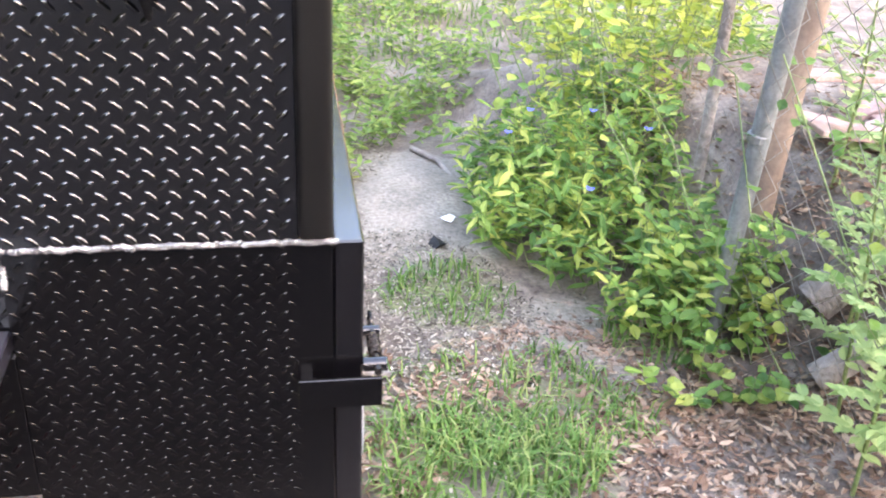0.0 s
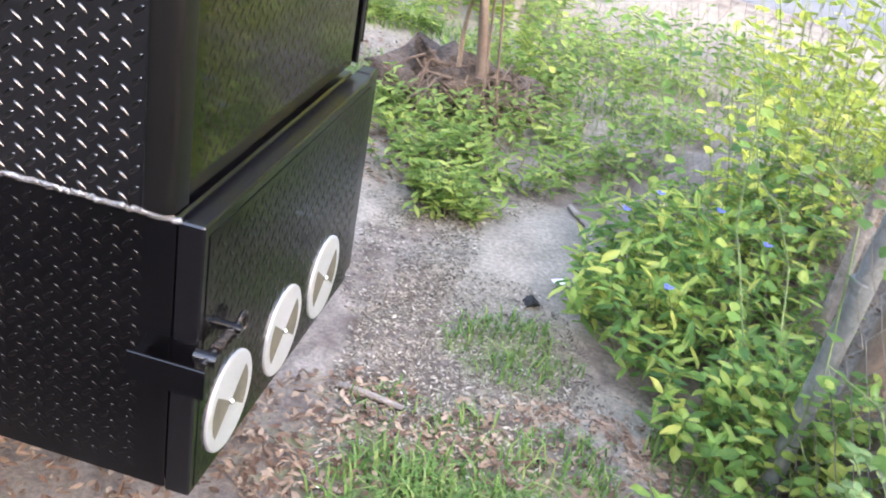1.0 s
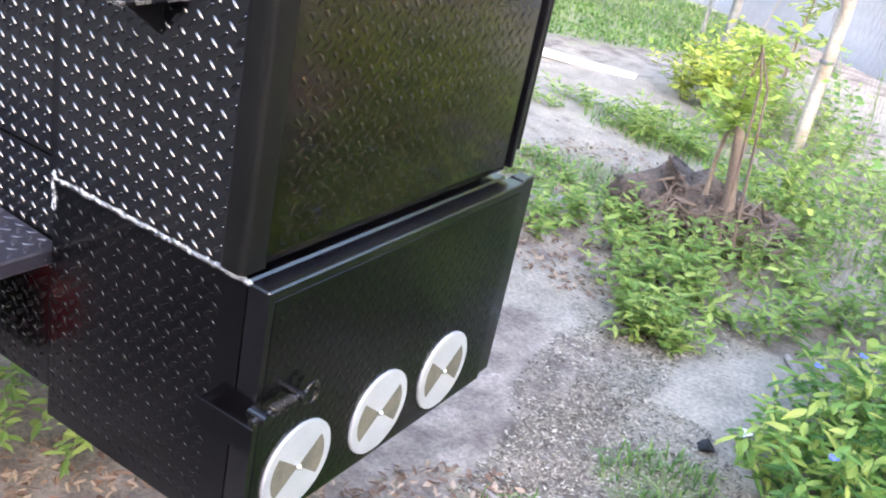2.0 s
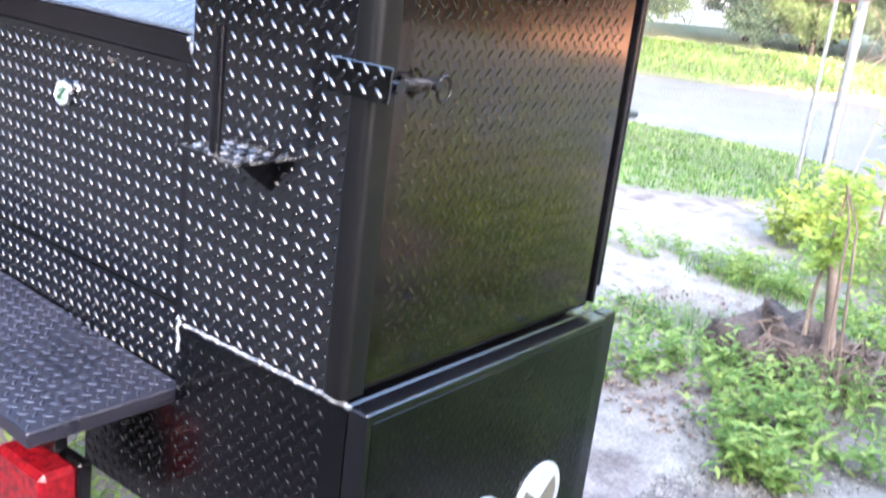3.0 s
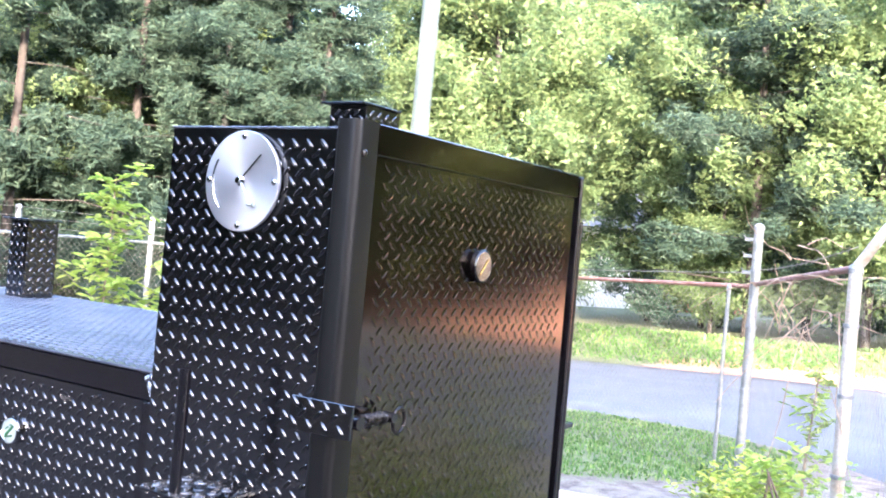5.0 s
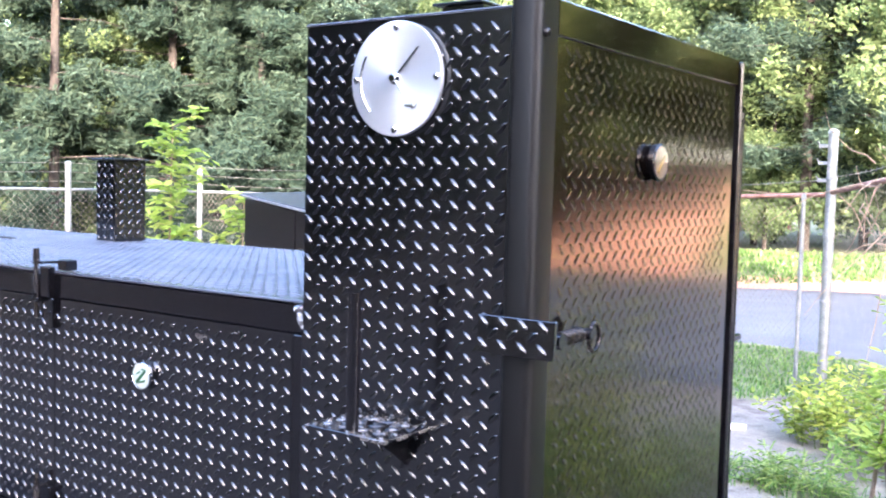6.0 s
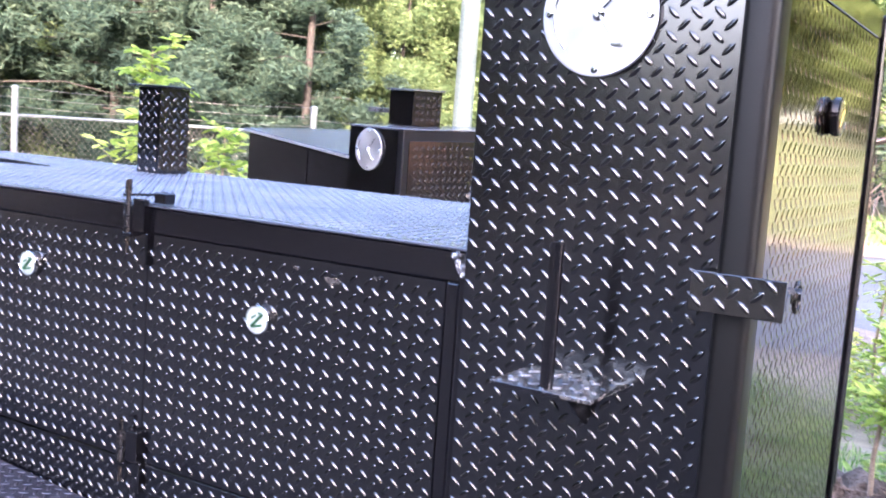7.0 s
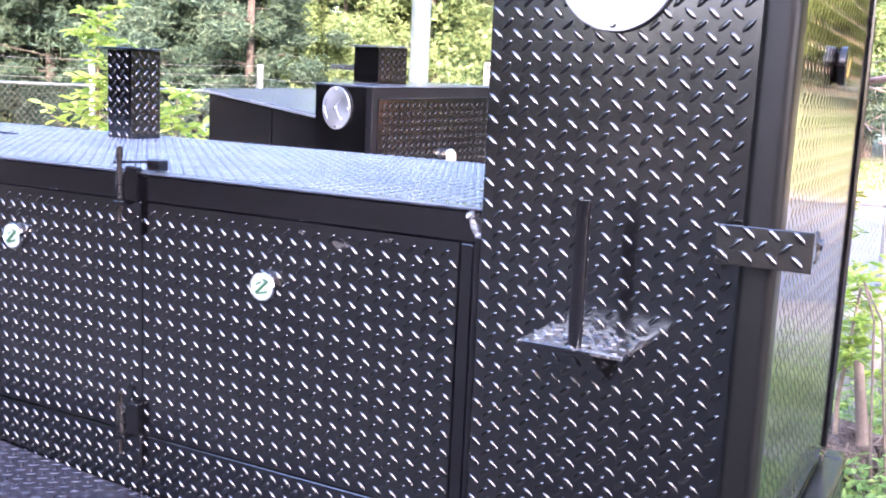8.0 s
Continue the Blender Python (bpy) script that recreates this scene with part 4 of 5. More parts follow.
def chain_link(a, b, za, zb, mesh=.06, wire=.0017, rail=None, barbs=0, sag=0.0, label="chain-link fence with rusty top rail"):
    """A stretch of chain-link between two posts: woven zigzag wires, top rail and barbed strands."""
    a, b = Vector(a), Vector(b)
    d = b - a; L = d.length; d.normalize(); side = Vector((-d.y, d.x))
    T = thing("chain_link_fence", ((a.x + b.x) / 2, (a.y + b.y) / 2, ground_z((a.x + b.x) / 2, (a.y + b.y) / 2)), label, "fence", "fence stretches")
    sh = Shape()
    n = int(L / mesh)
    for i in range(n + 1):
        for sgn in (0, 1):
            pts = []
            u = (i + .5 * sgn) * mesh
            if u > L - mesh:
                continue
            f = u / L
            px, py = a.x + d.x * u, a.y + d.y * u
            g = ground_z(px, py) + .01
            top = za + (zb - za) * f
            m = max(2, int((top - g) / (mesh * .55)))
            for k in range(m + 1):
                z = g + (top - g) * k / m
                du = mesh * .5 if (k % 2) == sgn else 0.0
                w = .0022 if (k % 2) else -.0022
                sway = sag * math.sin(3.1 * k / m) * math.sin(3.1 * f) + sag * .4 * math.sin(u * 5 + k * .3)
                pts.append((px + d.x * (du + mesh * .25) + side.x * (w + sway), py + d.y * (du + mesh * .25) + side.y * (w + sway), z))
            sh.tube(pts, wire, 3, cap=False)
    part("link_wire", sh, "wire", T, "woven galvanised link wire", kind="stuff")
    if rail:
        part("top_rail", Shape().tube([(a.x, a.y, za), (b.x, b.y, zb)], .021, 10), rail, T)
    for k in range(barbs):
        h = .12 + .13 * k
        s = Shape().tube([(a.x + (b.x - a.x) * i / 8, a.y + (b.y - a.y) * i / 8, za + (zb - za) * i / 8 + h - .03 * math.sin(math.pi * i / 8)) for i in range(9)], .003, 5)
        for i in range(int(L / .14)):
            f = (i + .5) * .14 / L
            p = Vector((a.x + (b.x - a.x) * f, a.y + (b.y - a.y) * f, za + (zb - za) * f + h - .03 * math.sin(math.pi * f)))
            s.tube([p + Vector((d.x * .012, d.y * .012, .016)), p - Vector((d.x * .012, d.y * .012, .016))], .0025, 3)
        part("barbed_strand", s, "wire", T)
    return T


def wire_clips(post, x, y, zs):
    """Short brackets that held the barbed strands."""
    for z in zs:
        part("wire_clip", Shape().box((x - .11, y - .02, z), (x - .035, y + .012, z + .03), .004).tube([(x - .1, y, z + .02), (x - .12, y - .02, z + .05)], .006, 6), "galv", post)


def dead_creeper(a, b, z0, z1, n, seed):
    """Dry leafless creeper stems hanging over a fence."""
    r = random.Random(seed)
    T = thing("dead_creeper", ((a[0] + b[0]) / 2, (a[1] + b[1]) / 2, z0), "dry leafless creeper hanging over the chain-link fence", "vine")
    for _ in range(n):
        f = r.random()
        p = Vector((a[0] + (b[0] - a[0]) * f, a[1] + (b[1] - a[1]) * f, r.uniform(z0, z1)))
        pts = [p]
        d = Vector((r.gauss(0, .5), r.gauss(0, .5), r.gauss(.1, .6)))
        for _ in range(5):
            d = d + Vector((r.gauss(0, .25), r.gauss(0, .25), r.gauss(-.08, .25)))
            pts.append(pts[-1] + d * .11)
        part("dry_stem", Shape().tube(pts, .006, 5, .002), "twig", T)


P1, P2, PA = (-1.5, 7.3), (-.2, 4.7), (1.118, 1.028)
wire_clips(fence_post(*P1, 2.13, r=.04), *P1, (1.72, 1.86, 2.0))
fence_post(-1.72, 7.32, 1.6, r=.018)
fence_post(*P2, 1.79, r=.037, mat="galv_rust", arm=(.3, -.05, .42), label="bent galvanised corner post with barbed wire arm")
fence_post(*PA, 1.75, lean=(.06, -.05), r=.026, label="leaning galvanised fence post tied with wire")
fence_post(-5.6, 9.1, 1.6, r=.03)
chain_link(P1, (-5.6, 9.1), 1.62, 1.45, rail="rust", barbs=1)
chain_link(P1, P2, 1.64, 1.79, wire=.0009, rail="rust", barbs=1)
chain_link(P2, PA, 1.75, 1.6, mesh=.1, wire=.0008, sag=.06, label="sagging chain-link fence grown with weeds")
chain_link(PA, (1.75, -1.0), 1.5, 1.5, mesh=.1, sag=.05, label="sagging chain-link fence grown with weeds")
dead_creeper((-1.1, 6.5), (-.3, 4.9), 1.25, 1.95, 26, 91)
# the fence across the far field
far_line = [(-5.6, 9.1), (-8.6, 9.6), (-11.5, 9.3), (-11.9, 7.25), (-12.4, 4.9), (-14, 1.5)]
for (a, b) in zip(far_line[1:], far_line[2:]):
    fence_post(*a, 1.8, r=.045)
    chain_link(a, b, 1.42, 1.42, mesh=.09, wire=.0028, rail="galv", barbs=3, label="tall chain-link fence with barbed strands across the field")
chain_link(far_line[0], far_line[1], 1.4, 1.38, mesh=.09, wire=.0028, rail="rust", barbs=2)


def pole(x, y, h, r0, r1, mat, label):
    T = thing("utility_pole", (x, y, ground_z(x, y)), label, "pole")
    part("shaft", Shape().tube([(x, y, ground_z(x, y) - .2), (x + .03, y, h * .5), (x, y, h)], r0, 18, r1), mat, T)
    part("ground_wire", Shape().tube([(x + r0 * .9, y - r0 * .5, ground_z(x, y)), (x + r0 * .8, y - r0 * .4, h * .9)], .006, 5), "galv", T)


pole(-3.3, 4.74, 9, .068, .06, "pole", "pale weathered wooden utility pole")
pole(-7.3, 3.4, 9, .055, .05, "pole_brown", "brown wooden utility pole at the field's edge")
T = thing("wooden_post", (1.3, 1.24, ground_z(1.3, 1.24)), "rough reddish-brown wooden post leaning by the fence", "post")
part("shaft", Shape().tube([(1.29, 1.22, 0), (1.325, 1.25, .5), (1.38, 1.28, 1.2), (1.43, 1.33, 1.9)], .045, 10, .04), "post_wood", T)
T = thing("wooden_post", (1.206, 1.45, 0), "thin pale wooden stake behind the fence", "post")
part("shaft", Shape().tube([(1.206, 1.45, -.1), (1.23, 1.5, .8), (1.26, 1.54, 1.5)], .02, 9, .016), "log", T)


def speed_sign(x, y):
    z = ground_z(x, y)
    T = thing("road_sign", (x, y, z), "white speed limit sign on a thin steel post", "sign")
    fx, fy = 0.45, -0.89      # facing
    sx, sy = 0.89, 0.45
    part("post", Shape().tube([(x, y, z - .2), (x, y, 2.3)], .025, 8), "galv", T)
    c = Vector((x + fx * .03, y + fy * .03, 1.93)); s = Vector((sx, sy, 0)); f = Vector((fx, fy, 0)); up = Vector((0, 0, 1))
    def slab(cx, cz, w, h, o, t):
        p = c + s * cx + up * cz + f * o
        vs = [p + s * (w / 2 * i) + up * (h / 2 * j) + f * (t * k) for i, j in ((-1, -1), (1, -1), (1, 1), (-1, 1)) for k in (0, 1)]
        return Shape().add(vs, [(1, 3, 5, 7), (6, 4, 2, 0), (0, 2, 3, 1), (2, 4, 5, 3), (4, 6, 7, 5), (6, 0, 1, 7)])
    b = part("board", slab(0, 0, .36, .62, 0, .006), "sign_white", T)
    part("legend_bar", slab(0, .22, .26, .08, .03, .004), "ink", b)
    part("legend_bar", slab(0, .1, .12, .06, .03, .004), "ink", b)
    cu = bpy.data.curves.new("digits", 'FONT')
    cu.body, cu.size, cu.align_x, cu.extrude = "25", .34, 'CENTER', .002
    t = new("digits", cu)
    t.data.materials.append(MAT["ink"])
    t.parent = b
    t.matrix_parent_inverse = Matrix.Identity(4)
    rot = Matrix((( s.x, up.x, f.x, 0), (s.y, up.y, f.y, 0), (s.z, up.z, f.z, 0), (0, 0, 0, 1)))
    t.matrix_basis = Matrix.Translation(c + up * -.26 + f * .03) @ rot
    return T


speed_sign(-9.6, 18.9)


# ---- trees ----
def leaf_cloud(sh, blobs, count, size, r, flat=.6, needle=False):
    """Leaves scattered through the outer part of uneven clumps, with gaps between them."""
    w = [b[3] ** 2 for b in blobs]
    tot = sum(w)
    vs, fs = [], []
    for (bx, by, bz, br), wi in zip(blobs, w):
        for _ in range(int(count * wi / tot)):
            th, z = r.uniform(0, 2 * math.pi), r.uniform(-1, 1)
            q = math.sqrt(1 - z * z)
            rad = br * (r.random() ** .55) * (1 + .35 * math.sin(3 * th + bx) * math.sin(2.3 * z + by))
            c = Vector((bx + rad * q * math.cos(th), by + rad * q * math.sin(th), bz + rad * z * flat))
            d = Vector((r.gauss(0, 1), r.gauss(0, 1), r.gauss(0, .6) - .25)).normalized()
            e = d.cross(Vector((r.gauss(0, 1), r.gauss(0, 1), r.gauss(0, 1)))).normalized()
            s = size * r.uniform(.6, 1.4)
            k = len(vs)
            w2 = s * (.2 if needle else .5)
            vs += [c - d * s * .8 + e * w2, c - d * s * .8 - e * w2, c + d * s]
            fs.append((k, k + 1, k + 2))
    sh.add(vs, fs)
    return sh


def make_tree(kind, height, seed, mat, name="tree", label="", leaves=9000, crown_from=.2, spread=.3, leaf=.16):
    """Tapered trunk, limbs, and a crown of leaf clumps at the limbs' ends. Stands at the origin."""
    r = random.Random(seed)
    T = thing(name, (0, 0, 0), label, "tree", "trees round the lot")
    wood, blobs = Shape(), []
    lean = (r.uniform(-.06, .06) * height, r.uniform(-.06, .06) * height)
    tr = lambda f: Vector((lean[0] * f * f, lean[1] * f * f, height * f))
    wood.tube([tr(i / 8) - Vector((0, 0, .3 if i == 0 else 0)) for i in range(9)], height * .011, 8, height * .003)
    n = 34
    for i in range(n):
        f = crown_from + (1 - crown_from) * (i + r.random()) / n
        az = i * 2.4 + r.uniform(-.5, .5)
        if kind == "pine":
            reach = height * spread * (1.08 - f) * r.uniform(.6, 1.2)
            rise = -.05 * reach
        else:
            prof = math.sin(math.pi * min(1, (f - crown_from) / (1 - crown_from) * .8 + .2)) ** .6
            reach = height * spread * prof * r.uniform(.5, 1.15)
            rise = reach * .35
        b = tr(f); e = b + Vector((math.cos(az) * reach, math.sin(az) * reach, rise))
        m = b.lerp(e, .5) + Vector((0, 0, .06 * reach))
        wood.tube([b, m, e], height * .0018 * (1.2 - f), 5, height * .0005)
        for q in (.35, .5, .65, .8, .92, 1.05):
            p = b.lerp(e, q) + Vector((r.gauss(0, .07), r.gauss(0, .07), r.gauss(0, .05))) * height * .5
            blobs.append((p.x, p.y, p.z, height * (.04 if kind == "pine" else .062) * r.uniform(.4, 1.35)))
    part("trunk", wood, "bark", T)
    part("crown", leaf_cloud(Shape(), blobs, leaves, leaf, r, .62 if kind == "pine" else .85, kind == "pine"), mat, T)
    return T


TREES = [
    make_tree("broad", 11, 1, "leaf_tree", label="tall broadleaf tree with dense green crown", leaves=52000, leaf=.076, crown_from=.08),
    make_tree("broad", 9, 2, "leaf_yellow", label="sunlit broadleaf tree with yellow-green crown", leaves=46000, spread=.33, leaf=.066, crown_from=.08),
    make_tree("pine", 13, 3, "leaf_dark", label="tall dark pine tree with drooping boughs", leaves=64000, crown_from=.06, spread=.3, leaf=.12),
    make_tree("broad", 7, 4, "leaf_tree", label="low spreading broadleaf tree", leaves=46000, crown_from=.04, spread=.42, leaf=.062),
    make_tree("pine", 10, 5, "leaf_dark", label="soft blue-green cedar tree", leaves=58000, crown_from=.03, spread=.28, leaf=.1),
    # never in view: blocks the sun and darkens the plates' reflections
    make_tree("broad", 9, 6, "leaf_blocker", label="unseen dark tree added behind the lot to block light", leaves=7000, crown_from=.03, spread=.36, leaf=.33),
    make_tree("broad", 10, 7, "leaf_tree", label="broadleaf tree across the road", leaves=16000, crown_from=.05, spread=.33, leaf=.16),
    make_tree("broad", 9, 8, "leaf_sunny", label="sunlit yellow-green tree across the road", leaves=26000, crown_from=.03, spread=.37, leaf=.16),
]
EYE = Vector((.85, -1.25))
# bearing to the left of +y, distance, kind, scale
WOODS = [(64, 24, 4, 1), (60, 27, 2, 1), (57, 22, 4, 1.1), (54, 26, 4, 1), (56, 24.5, 1, .8), (51, 23, 2, .9), (48.5, 27, 4, 1), (46, 22, 2, .8), (33, 28, 3, 1.2), (28, 29.5, 1, 1.0), (21.5, 31, 0, .85), (24.8, 54, 0, 2.2), (27.5, 58, 0, 2.3), (21, 57, 0, 2.3), (48, 30, 3, 1.2), (43.5, 25, 2, 1), (41, 21, 4, .9),
         (39, 27, 1, .78), (36, 24, 1, .68), (33, 30, 1, 1.1), (30.5, 26, 1, 1.2), (31.5, 31, 0, 1.1), (17.5, 29, 2, .8), (18, 25, 1, .6), (18.5, 28, 1, 1.1),
         (16, 24, 2, .95), (13, 25, 1, 1.1), (10, 23, 1, 1), (7, 26, 2, 1.1), (3, 24, 1, 1), (-2, 26, 0, 1.1), (-8, 25, 2, 1), (-15, 27, 1, 1.1), (-24, 26, 0, 1),
         (62, 36, 2, 1.1), (55, 35, 0, 1.6), (49, 36, 1, 1.75), (44, 37, 0, 1.2), (38, 38, 2, 0.6), (33, 40, 0, 1.1), (17, 38, 0, 1.1), (11, 36, 2, 1.1), (5, 36, 0, 1.2),
         (70, 26, 4, 1.1), (78, 25, 2, 1), (88, 24, 0, 1),
         # unseen trees added behind and beside the camera: they shade the lot and shape reflections
         (-173, 16.2, 5, 1.05), (-165, 15.5, 5, .9), (-156, 16.1, 5, .9), (-147, 16.2, 5, 1.1), (-137, 15.5, 5, 1.2), (-127, 16.0, 5, 1.25), (-116, 14.6, 5, .3), (-109, 16.4, 5, .3), (-101, 15.3, 5, .28), (-169, 18.4, 5, 1.15), (-160, 18.0, 5, 1.1), (-150, 18.1, 5, 1.0), (-140, 18.6, 5, 1.13), (-133, 19.5, 5, 1.17), (-125, 18.2, 5, 1.14), (-113, 21.4, 5, .35), (-104, 22.8, 5, .38), (100, 21.5, 5, 1.7), (107, 20.4, 5, 1.8), (114, 21.2, 5, 1.7), (122, 20.2, 5, 1.9), (130, 21.2, 5, 1.8), (138, 20.2, 5, 1.6), (147, 22, 5, .8), (155, 25.1, 5, .55), (166, 26.0, 5, .55), (175, 26.8, 5, .55), (-97, 26.4, 0, .42), (-90, 29.7, 1, .5), (-83, 33.9, 0, .6), (-76, 32.2, 1, 2.0), (-69, 33.5, 0, 1.8), (-62, 32.8, 1, 2.0), (-56, 34.8, 0, 1.9), (-50, 33.5, 1, 2.0), (-44, 33.8, 0, 1.8), (-38, 31.8, 1, 1.7), (-12, 29, 1, 1), (-19, 25, 3, 1.2), (-29, 25, 2, 1), (-33, 28, 0, 1), (-43, 26, 0, 1), (-5, 30, 0, 1)]
used = set()
tr_rng = random.Random(5)
# a further unseen ring behind, and bright trees for the door to mirror
WOODS += [(b, 27 + 2 * (b % 3), 5, .5 if b < 184 else .95) for b in range(156, 250, 6)] + [(b, 22.5, 1, 1.25) for b in (-23, -31, -39, -46)] + [(-5, 24, 1, 1), (-9, 23, 1, 1), (-13, 24, 1, 1.1), (-17, 24, 1, 1)]
for bearing, dist, k, s in WOODS:
    b = radians(bearing)
    if (bearing < 2 or bearing > 66 or dist > 33) and k != 5:
        k = 7 if k == 1 else 6
    x, y = EYE.x - dist * math.sin(b), EYE.y + dist * math.cos(b)
    m = pose(x, y, ground_z(x, y), 0, 0, tr_rng.uniform(0, 360))
    if k not in used:
        used.add(k); TREES[k].matrix_basis = m @ Matrix.Scale(s, 4)
        for ch in TREES[k].children:
            ch.matrix_parent_inverse = Matrix.Identity(4)
    else:
        t = copy_thing(TREES[k], m)
        t.scale = (s, s, s * tr_rng.uniform(.9, 1.12))


# ---- undergrowth ----
def add_leaf(sh, base, d, up, length, width, fold=.25):
    """One leaf folded along its midrib."""
    d = d.normalized()
    side = d.cross(up)
    if side.length < 1e-4:
        side = Vector((1, 0, 0))
    side.normalize(); n = side.cross(d)
    m = base + d * length * .48 - n * width * fold
    rim = [base + d * length * a + side * width * b for a, b in ((.22, .4), (.52, .48), (.78, .27), (.78, -.27), (.52, -.48), (.22, -.4))]
    tip = base + d * length - n * length * .12
    sh.add([base, *rim[:3], tip, *rim[3:], m], [(0, 8, 1), (1, 8, 2), (2, 8, 3), (3, 8, 4), (4, 8, 5), (5, 8, 6), (6, 8, 7), (7, 8, 0)])


def leafy_stem(stems, leaves, base, tip, r, n, length, width, bend=.15, start=.3, thick=.0022):
    """A stem with leaves set round its upper part."""
    base, tip = Vector(base), Vector(tip)
    mid = base.lerp(tip, .55) + Vector((r.gauss(0, bend), r.gauss(0, bend), 0)) * (tip - base).length
    pts = []
    for i in range(5):
        f = i / 4
        pts.append(base * (1 - f) ** 2 + mid * 2 * f * (1 - f) + tip * f * f)
    stems.tube(pts, thick, 4, thick * .5, cap=False)
    for k in range(n):
        f = start + (1 - start) * (k + r.random() * .5) / n
        i = min(3, int(f * 4))
        p = pts[i].lerp(pts[i + 1], f * 4 - i)
        az = k * 2.4 + r.uniform(-.6, .6)
        d = Vector((math.cos(az), math.sin(az), r.uniform(-.45, .75)))
        add_leaf(leaves, p, d, Vector((r.gauss(0, .25), r.gauss(0, .25), 1)), length * r.uniform(.6, 1.25), width * r.uniform(.7, 1.2))


def inside(r, cx, cy, rx, ry):
    while True:
        a, b = r.uniform(-1, 1), r.uniform(-1, 1)
        if a * a + b * b < 1:
            return cx + a * rx, cy + b * ry


def shrub(name, label, cx, cy, rx, ry, height, stems_n, leaves_n, length, width, mat, seed, spread=.12, start=.25, category="shrub", thick=.0022):
    r = random.Random(seed)
    T = thing(name, (cx, cy, ground_z(cx, cy)), label, category)
    st, lv = Shape(), Shape()
    for _ in range(stems_n):
        x, y = inside(r, cx, cy, rx, ry)
        edge = math.hypot((x - cx) / rx, (y - cy) / ry)
        h = height * (1.05 - .55 * edge ** 2) * r.uniform(.6, 1.1)
        out = Vector(((x - cx), (y - cy), 0)) * .35
        z = ground_z(x, y)
        leafy_stem(st, lv, (x, y, z - .02), (x + out.x + r.gauss(0, spread) * height, y + out.y + r.gauss(0, spread) * height, z + h), r, leaves_n, length, width, start=start, thick=thick)
    part("stem_tangle", st, "stem", T, kind="stuff")
    part("foliage", lv, mat, T, kind="stuff")
    return T


bush = shrub("dayflower_bush", "dense yellow-green leafy bush with small blue flowers", .93, 1.7, .31, .42, .42, 200, 13, .066, .022, "leaf_bush", 11, start=.25)
shrub("weed_clump", "yellow-green leafy weeds round the foot of the fence post", 1.06, 1.06, .2, .13, .38, 62, 11, .055, .028, "leaf_bush", 33)
for x, y, z in ((.616, 1.54, .42), (.752, 1.13, .42), (.86, 1.5, .5), (.98, 1.35, .5), (.7, 1.62, .46)):
    s = Shape()
    for k in range(3):
        w = 2.1 * k
        add_leaf(s, Vector((x, y, z)), Vector((math.cos(w), math.sin(w), .5)), Vector((0, 0, 1)), .016, .016)
    part("flower", s, "petal", bush, "small blue flower")
shrub("weed_clump", "tall yellow-green weeds growing up the fence", 1.22, 2.35, .34, .5, 1.0, 62, 15, .06, .036, "leaf_yellow2", 12, .14)
shrub("weed_clump", "low green weeds behind the sand heap", .12, 2.75, .5, .34, .24, 110, 9, .06, .024, "leaf_weed", 13)
shrub("weed_clump", "low green weeds beside the sand heap", .03, 2.1, .14, .12, .2, 50, 9, .05, .02, "leaf_weed", 23)
shrub("weed_clump", "green weeds along the fence foot", .5, 3.3, .5, .4, .3, 60, 9, .06, .026, "leaf_weed", 14)
shrub("weed_clump", "bright green weeds in the bare dirt", -.52, 2.9, .2, .24, .2, 40, 9, .055, .024, "leaf_weed", 15)
shrub("weed_clump", "bright green weeds in the bare dirt", -.85, 4.35, .22, .15, .26, 60, 8, .09, .014, "leaf_weed", 16)
shrub("weed_clump", "bright green weeds in the bare dirt", -1.5, 4.4, .45, .16, .14, 50, 8, .06, .016, "leaf_weed", 17)
shrub("weed_clump", "bright green weeds in the bare dirt", -.78, 2.6, .16, .2, .18, 30, 9, .055, .024, "leaf_weed", 25)
shrub("weed_clump", "bright green weeds in the bare dirt", -1.07, 3.2, .18, .16, .14, 30, 8, .05, .02, "leaf_weed", 26)
shrub("weed_clump", "low green weeds at the rim of the chips", -.1, 2.4, .2, .22, .2, 40, 9, .05, .026, "leaf_weed", 27)
shrub("weed_clump", "green weeds behind the torn stump", .0, 3.75, .25, .25, .4, 60, 11, .06, .03, "leaf_weed", 28)
shrub("weed_clump", "yellow-green weeds at the fence corner", -.95, 5.6, .3, .3, .55, 90, 12, .07, .034, "leaf_yellow2", 29)
shrub("weed_clump", "green weeds by the road's rim", .9, 4.6, .7, .6, .35, 110, 9, .07, .03, "leaf_weed", 18)
shrub("weed_clump", "tall green weeds at the fence corner", -.35, 5.0, .4, .4, .5, 70, 12, .07, .03, "leaf_weed", 19)
shrub("weed_clump", "low vines at the fence foot", 1.12, .85, .26, .2, .2, 20, 6, .05, .044, "leaf_bush", 20)
shrub("weed_clump", "shaded weeds under the trailer", -1.1, .3, .4, .35, .25, 70, 10, .06, .02, "leaf_weed", 21)
shrub("weed_clump", "weeds in the sunny dirt", 1.9, 3.3, .6, .7, .4, 120, 10, .07, .03, "leaf_weed", 24)


